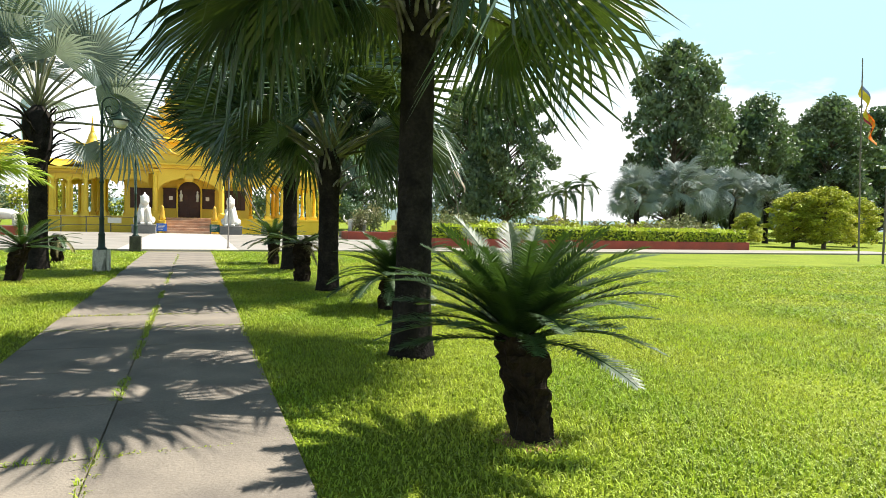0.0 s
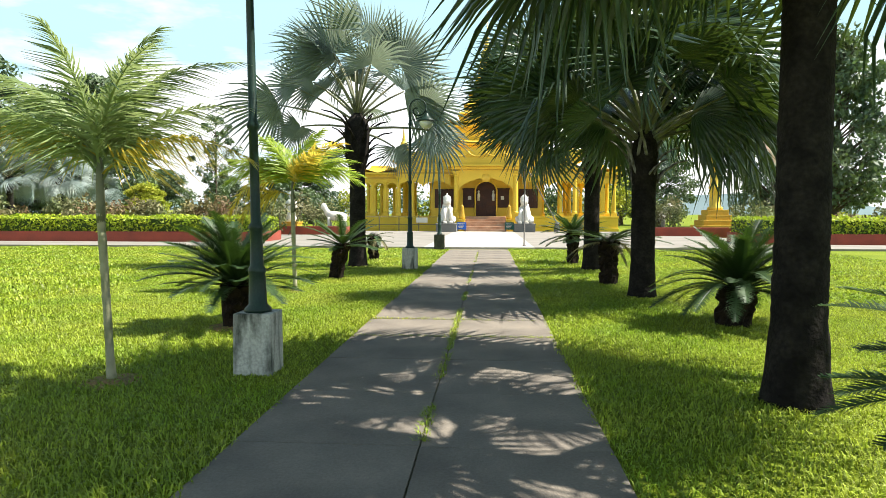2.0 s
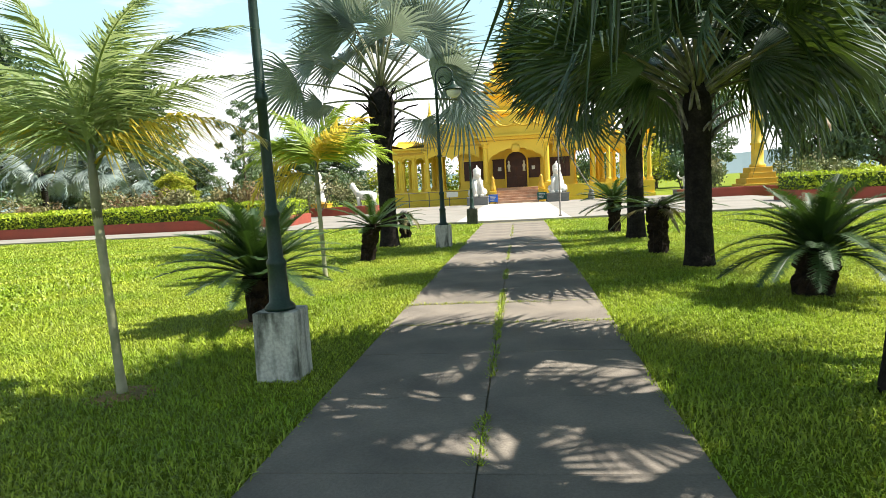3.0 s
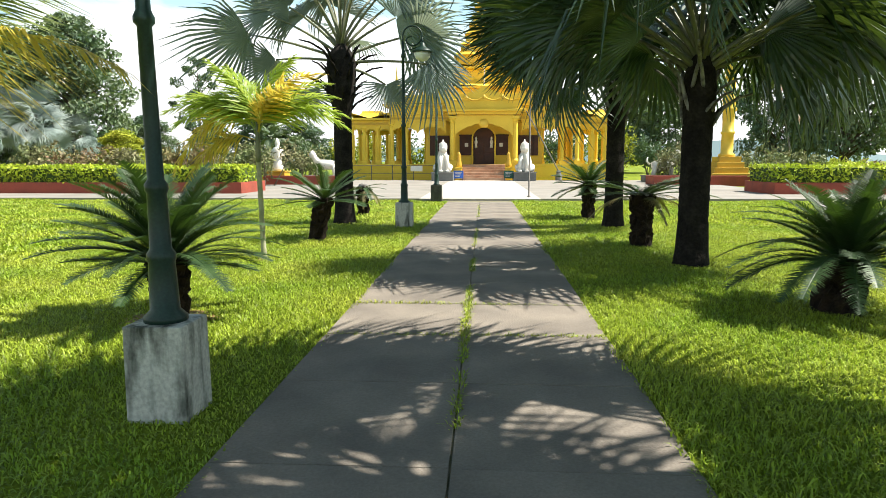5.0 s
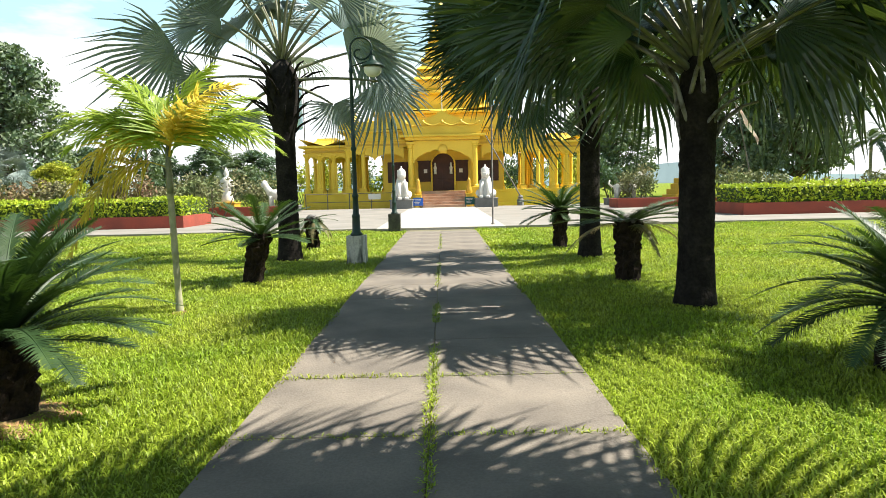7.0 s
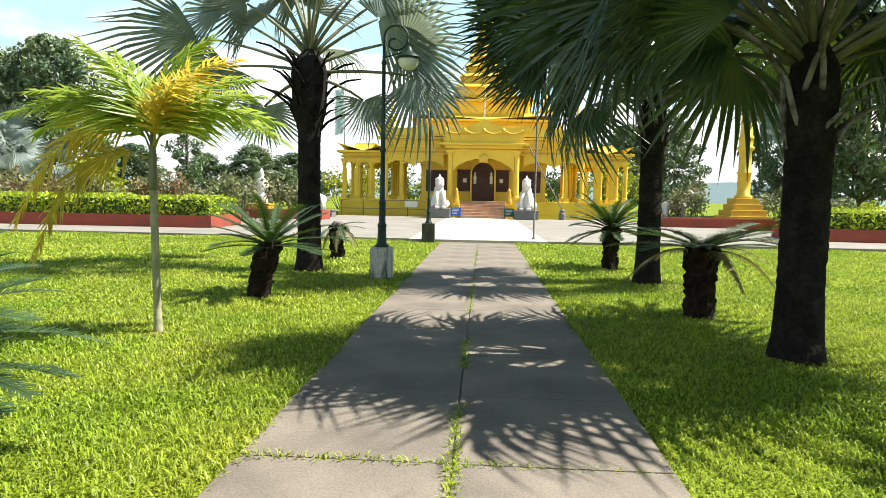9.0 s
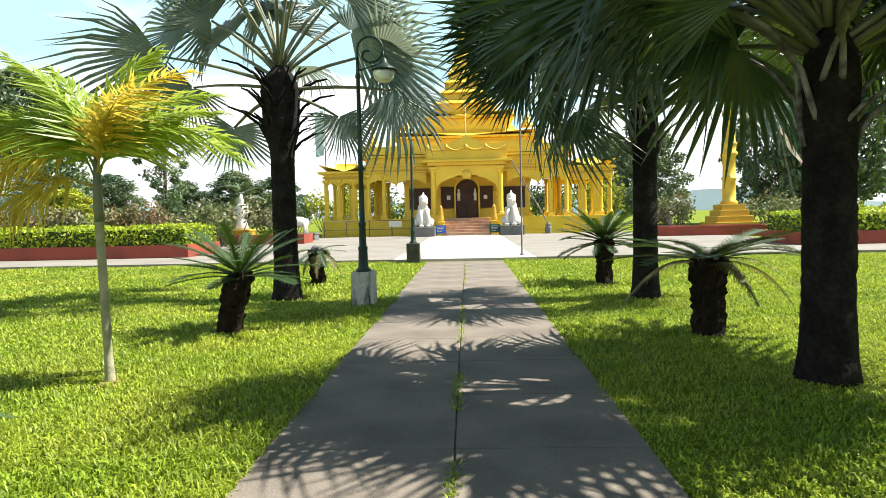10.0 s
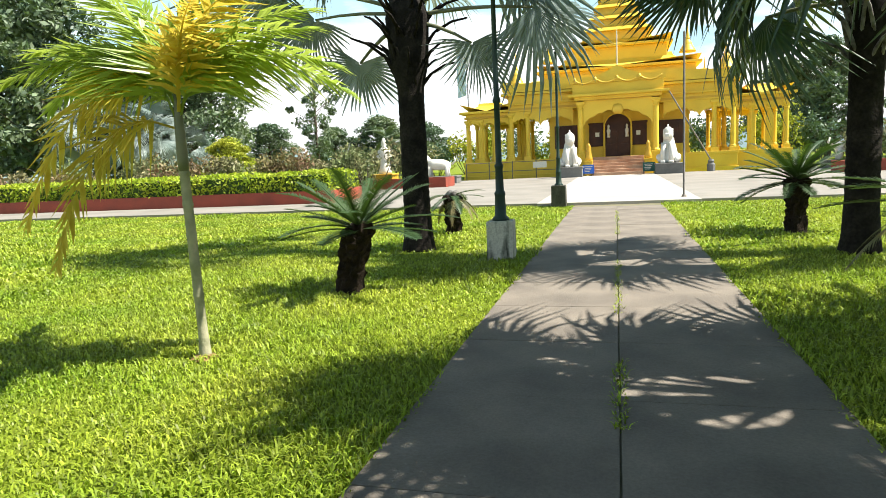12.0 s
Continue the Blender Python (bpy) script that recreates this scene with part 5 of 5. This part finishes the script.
post2 = empty("garden_light", pose(30.4, 21.6, 0), "thin pole with a white strip light", "lamp")
bm = bmesh.new()
tube(bm, [(0, 0, -0.1), (0, 0, 4.4)], 0.05, 8)
part("pole", bm, M_POLE, post2)
bm = bmesh.new()
box(bm, -0.4, 0.9, -0.1, 0.1, 4.4, 4.52, 0.03)
part("light_head", bm, M_WHITE, post2, "white strip light head")

flag2 = empty("leaning_flag", pose(22.0, 52, 0), "drooping flag on a leaning pole behind the shrubs", "flag")
bm = bmesh.new()
tube(bm, [(0, 0, -0.1), (-1.6, 0, 7.4)], [0.06, 0.03], 7)
part("pole", bm, M_POLE, flag2)
vs, fs = [], []
for i in range(11):
    for j in range(4):
        vs.append((-1.5 + i * 0.16 + 0.05 * math.sin(i), 0.08 * math.sin(i + j), 7.0 - i * 0.26 - j * 0.16))
for i in range(10):
    for j in range(3):
        k = i * 4 + j
        fs.append((k, k + 1, k + 5, k + 4))
raw("flag_cloth", vs, fs, mat("faded_red_cloth", (0.55, 0.35, 0.30), 0.8, (0.75, 0.70, 0.62), 1.5, 3, trans=0.3), flag2, True)

# far hills
rh = random.Random(9)
vs, fs = [], []
for i in range(481):
    a = math.pi * 2 * i / 480
    r = 1250
    h = 24 + 14 * math.sin(i * 0.0925) + 8 * math.sin(i * 0.2275 + 1) + rh.uniform(0, 1.2)
    vs += [(r * math.sin(a), r * math.cos(a), -5), (r * 1.05 * math.sin(a), r * 1.05 * math.cos(a), max(h, 8))]
for i in range(480):
    fs.append((i * 2, i * 2 + 2, i * 2 + 3, i * 2 + 1))
tagged(raw("backdrop", vs, fs, M_HILL), "hazy blue far hills along the horizon", "hills", kind="structure")


# ---- path slabs, cut grass ----
slab_me = []
for v in range(3):
    bm = bmesh.new()
    box(bm, -0.6, 0.6, -0.606, 0.606, -0.06, 0.022, 0.006)
    me = bpy.data.meshes.new("slab")
    bm.to_mesh(me)
    bm.free()
    me.materials.append(M_CONC)
    slab_me.append(me)
rs = random.Random(12)
for i in range(31):
    for s in (-1, 1):
        y = 11.4 - 0.61 + (i - 15) * 1.22
        if y > 28.9:
            continue
        ob = new("slab", slab_me[rs.randrange(3)])
        ob.parent = path
        ob.matrix_local = pose(s * 0.605, y, rs.uniform(-0.003, 0.003), rs.uniform(-0.15, 0.15), rs.uniform(-0.15, 0.15), rs.uniform(-0.2, 0.2))


def turf(name, x0, x1, y0, y1, n, height, width, seed, skip, parent=None):
    rng = np.random.default_rng(seed)
    p = np.stack([rng.uniform(x0, x1, n), rng.uniform(y0, y1, n)], 1)
    if skip:
        p = p[(np.abs(p[:, 0]) > 1.155 + 0.07 * rng.random(len(p)) + 0.02 * np.sin(p[:, 1] * 3.1))]
    n = len(p)
    a = rng.uniform(0, 2 * np.pi, n)
    h = height * rng.uniform(0.45, 1.25, n) * (0.8 + 0.35 * np.sin(p[:, 0] * 1.3) * np.sin(p[:, 1] * 0.9))
    d = np.stack([np.cos(a), np.sin(a)], 1)
    e = np.stack([-d[:, 1], d[:, 0]], 1)
    w = width * rng.uniform(0.7, 1.3, n)
    b = rng.uniform(0.35, 1.5, n) * h
    z0 = np.zeros((n, 1))
    v = np.stack([np.hstack([p - e * w[:, None] * 0.5, z0]), np.hstack([p + e * w[:, None] * 0.5, z0]),
                  np.hstack([p + d * (b * 0.4)[:, None] + e * w[:, None] * 0.45, (h * 0.75)[:, None]]), np.hstack([p + d * (b * 0.4)[:, None] - e * w[:, None] * 0.45, (h * 0.75)[:, None]]),
                  np.hstack([p + d * b[:, None], (h * 0.9)[:, None]])], 1).reshape(-1, 3)
    k = np.arange(n)[:, None] * 5
    q = np.hstack([k, k + 1, k + 2, k + 3]).tolist()
    t = np.hstack([k + 3, k + 2, k + 4]).tolist()
    me = bpy.data.meshes.new(name)
    me.from_pydata(v.tolist(), [], q + t)
    me.materials.append(M_BLADE)
    ob = new(name, me)
    ob.parent = parent
    return tagged(ob, "short coarse bright green lawn grass", "grass", kind="stuff")


turf("grass", -5, 6, 2.5, 8, 150000, 0.055, 0.0095, 71, True)
turf("grass", -5.5, 6, 8, 12, 120000, 0.055, 0.0095, 70, True)
turf("grass", -12, -5, 2.5, 12, 60000, 0.06, 0.014, 79, False)
turf("grass", 6, 12, 2.5, 11, 50000, 0.06, 0.014, 74, False)
turf("grass", -7, 7, 12, 16, 130000, 0.058, 0.0115, 69, True)
turf("grass", -8, 8, 16, 20, 80000, 0.062, 0.015, 72, True)
turf("grass", -12, 13, 20, 29.4, 80000, 0.062, 0.024, 73, True)
turf("grass", 10, 24, 5, 11, 50000, 0.08, 0.026, 75, False)
turf("grass", 6, 30, 11, 20, 80000, 0.08, 0.034, 76, False)
turf("grass", -22, -7, 11, 29.4, 80000, 0.08, 0.028, 77, False)
for k, (y0, y1, n) in enumerate(((2.6, 5.6, 300), (6.6, 7.4, 200), (8.2, 9.2, 200), (9.4, 12.4, 900), (13.4, 14.6, 260), (16.0, 19.0, 260), (22, 27, 260))):
    turf("joint_grass", -0.04, 0.04, y0, y1, n, 0.06, 0.009, 90 + k, False)
turf("joint_grass", -1.18, 1.18, 10.14, 10.22, 420, 0.05, 0.009, 98, False)
turf("joint_grass", -1.18, 1.18, 11.36, 11.44, 480, 0.052, 0.009, 96, False)
turf("joint_grass", -1.15, 1.15, 5.26, 5.34, 330, 0.052, 0.009, 99, False)
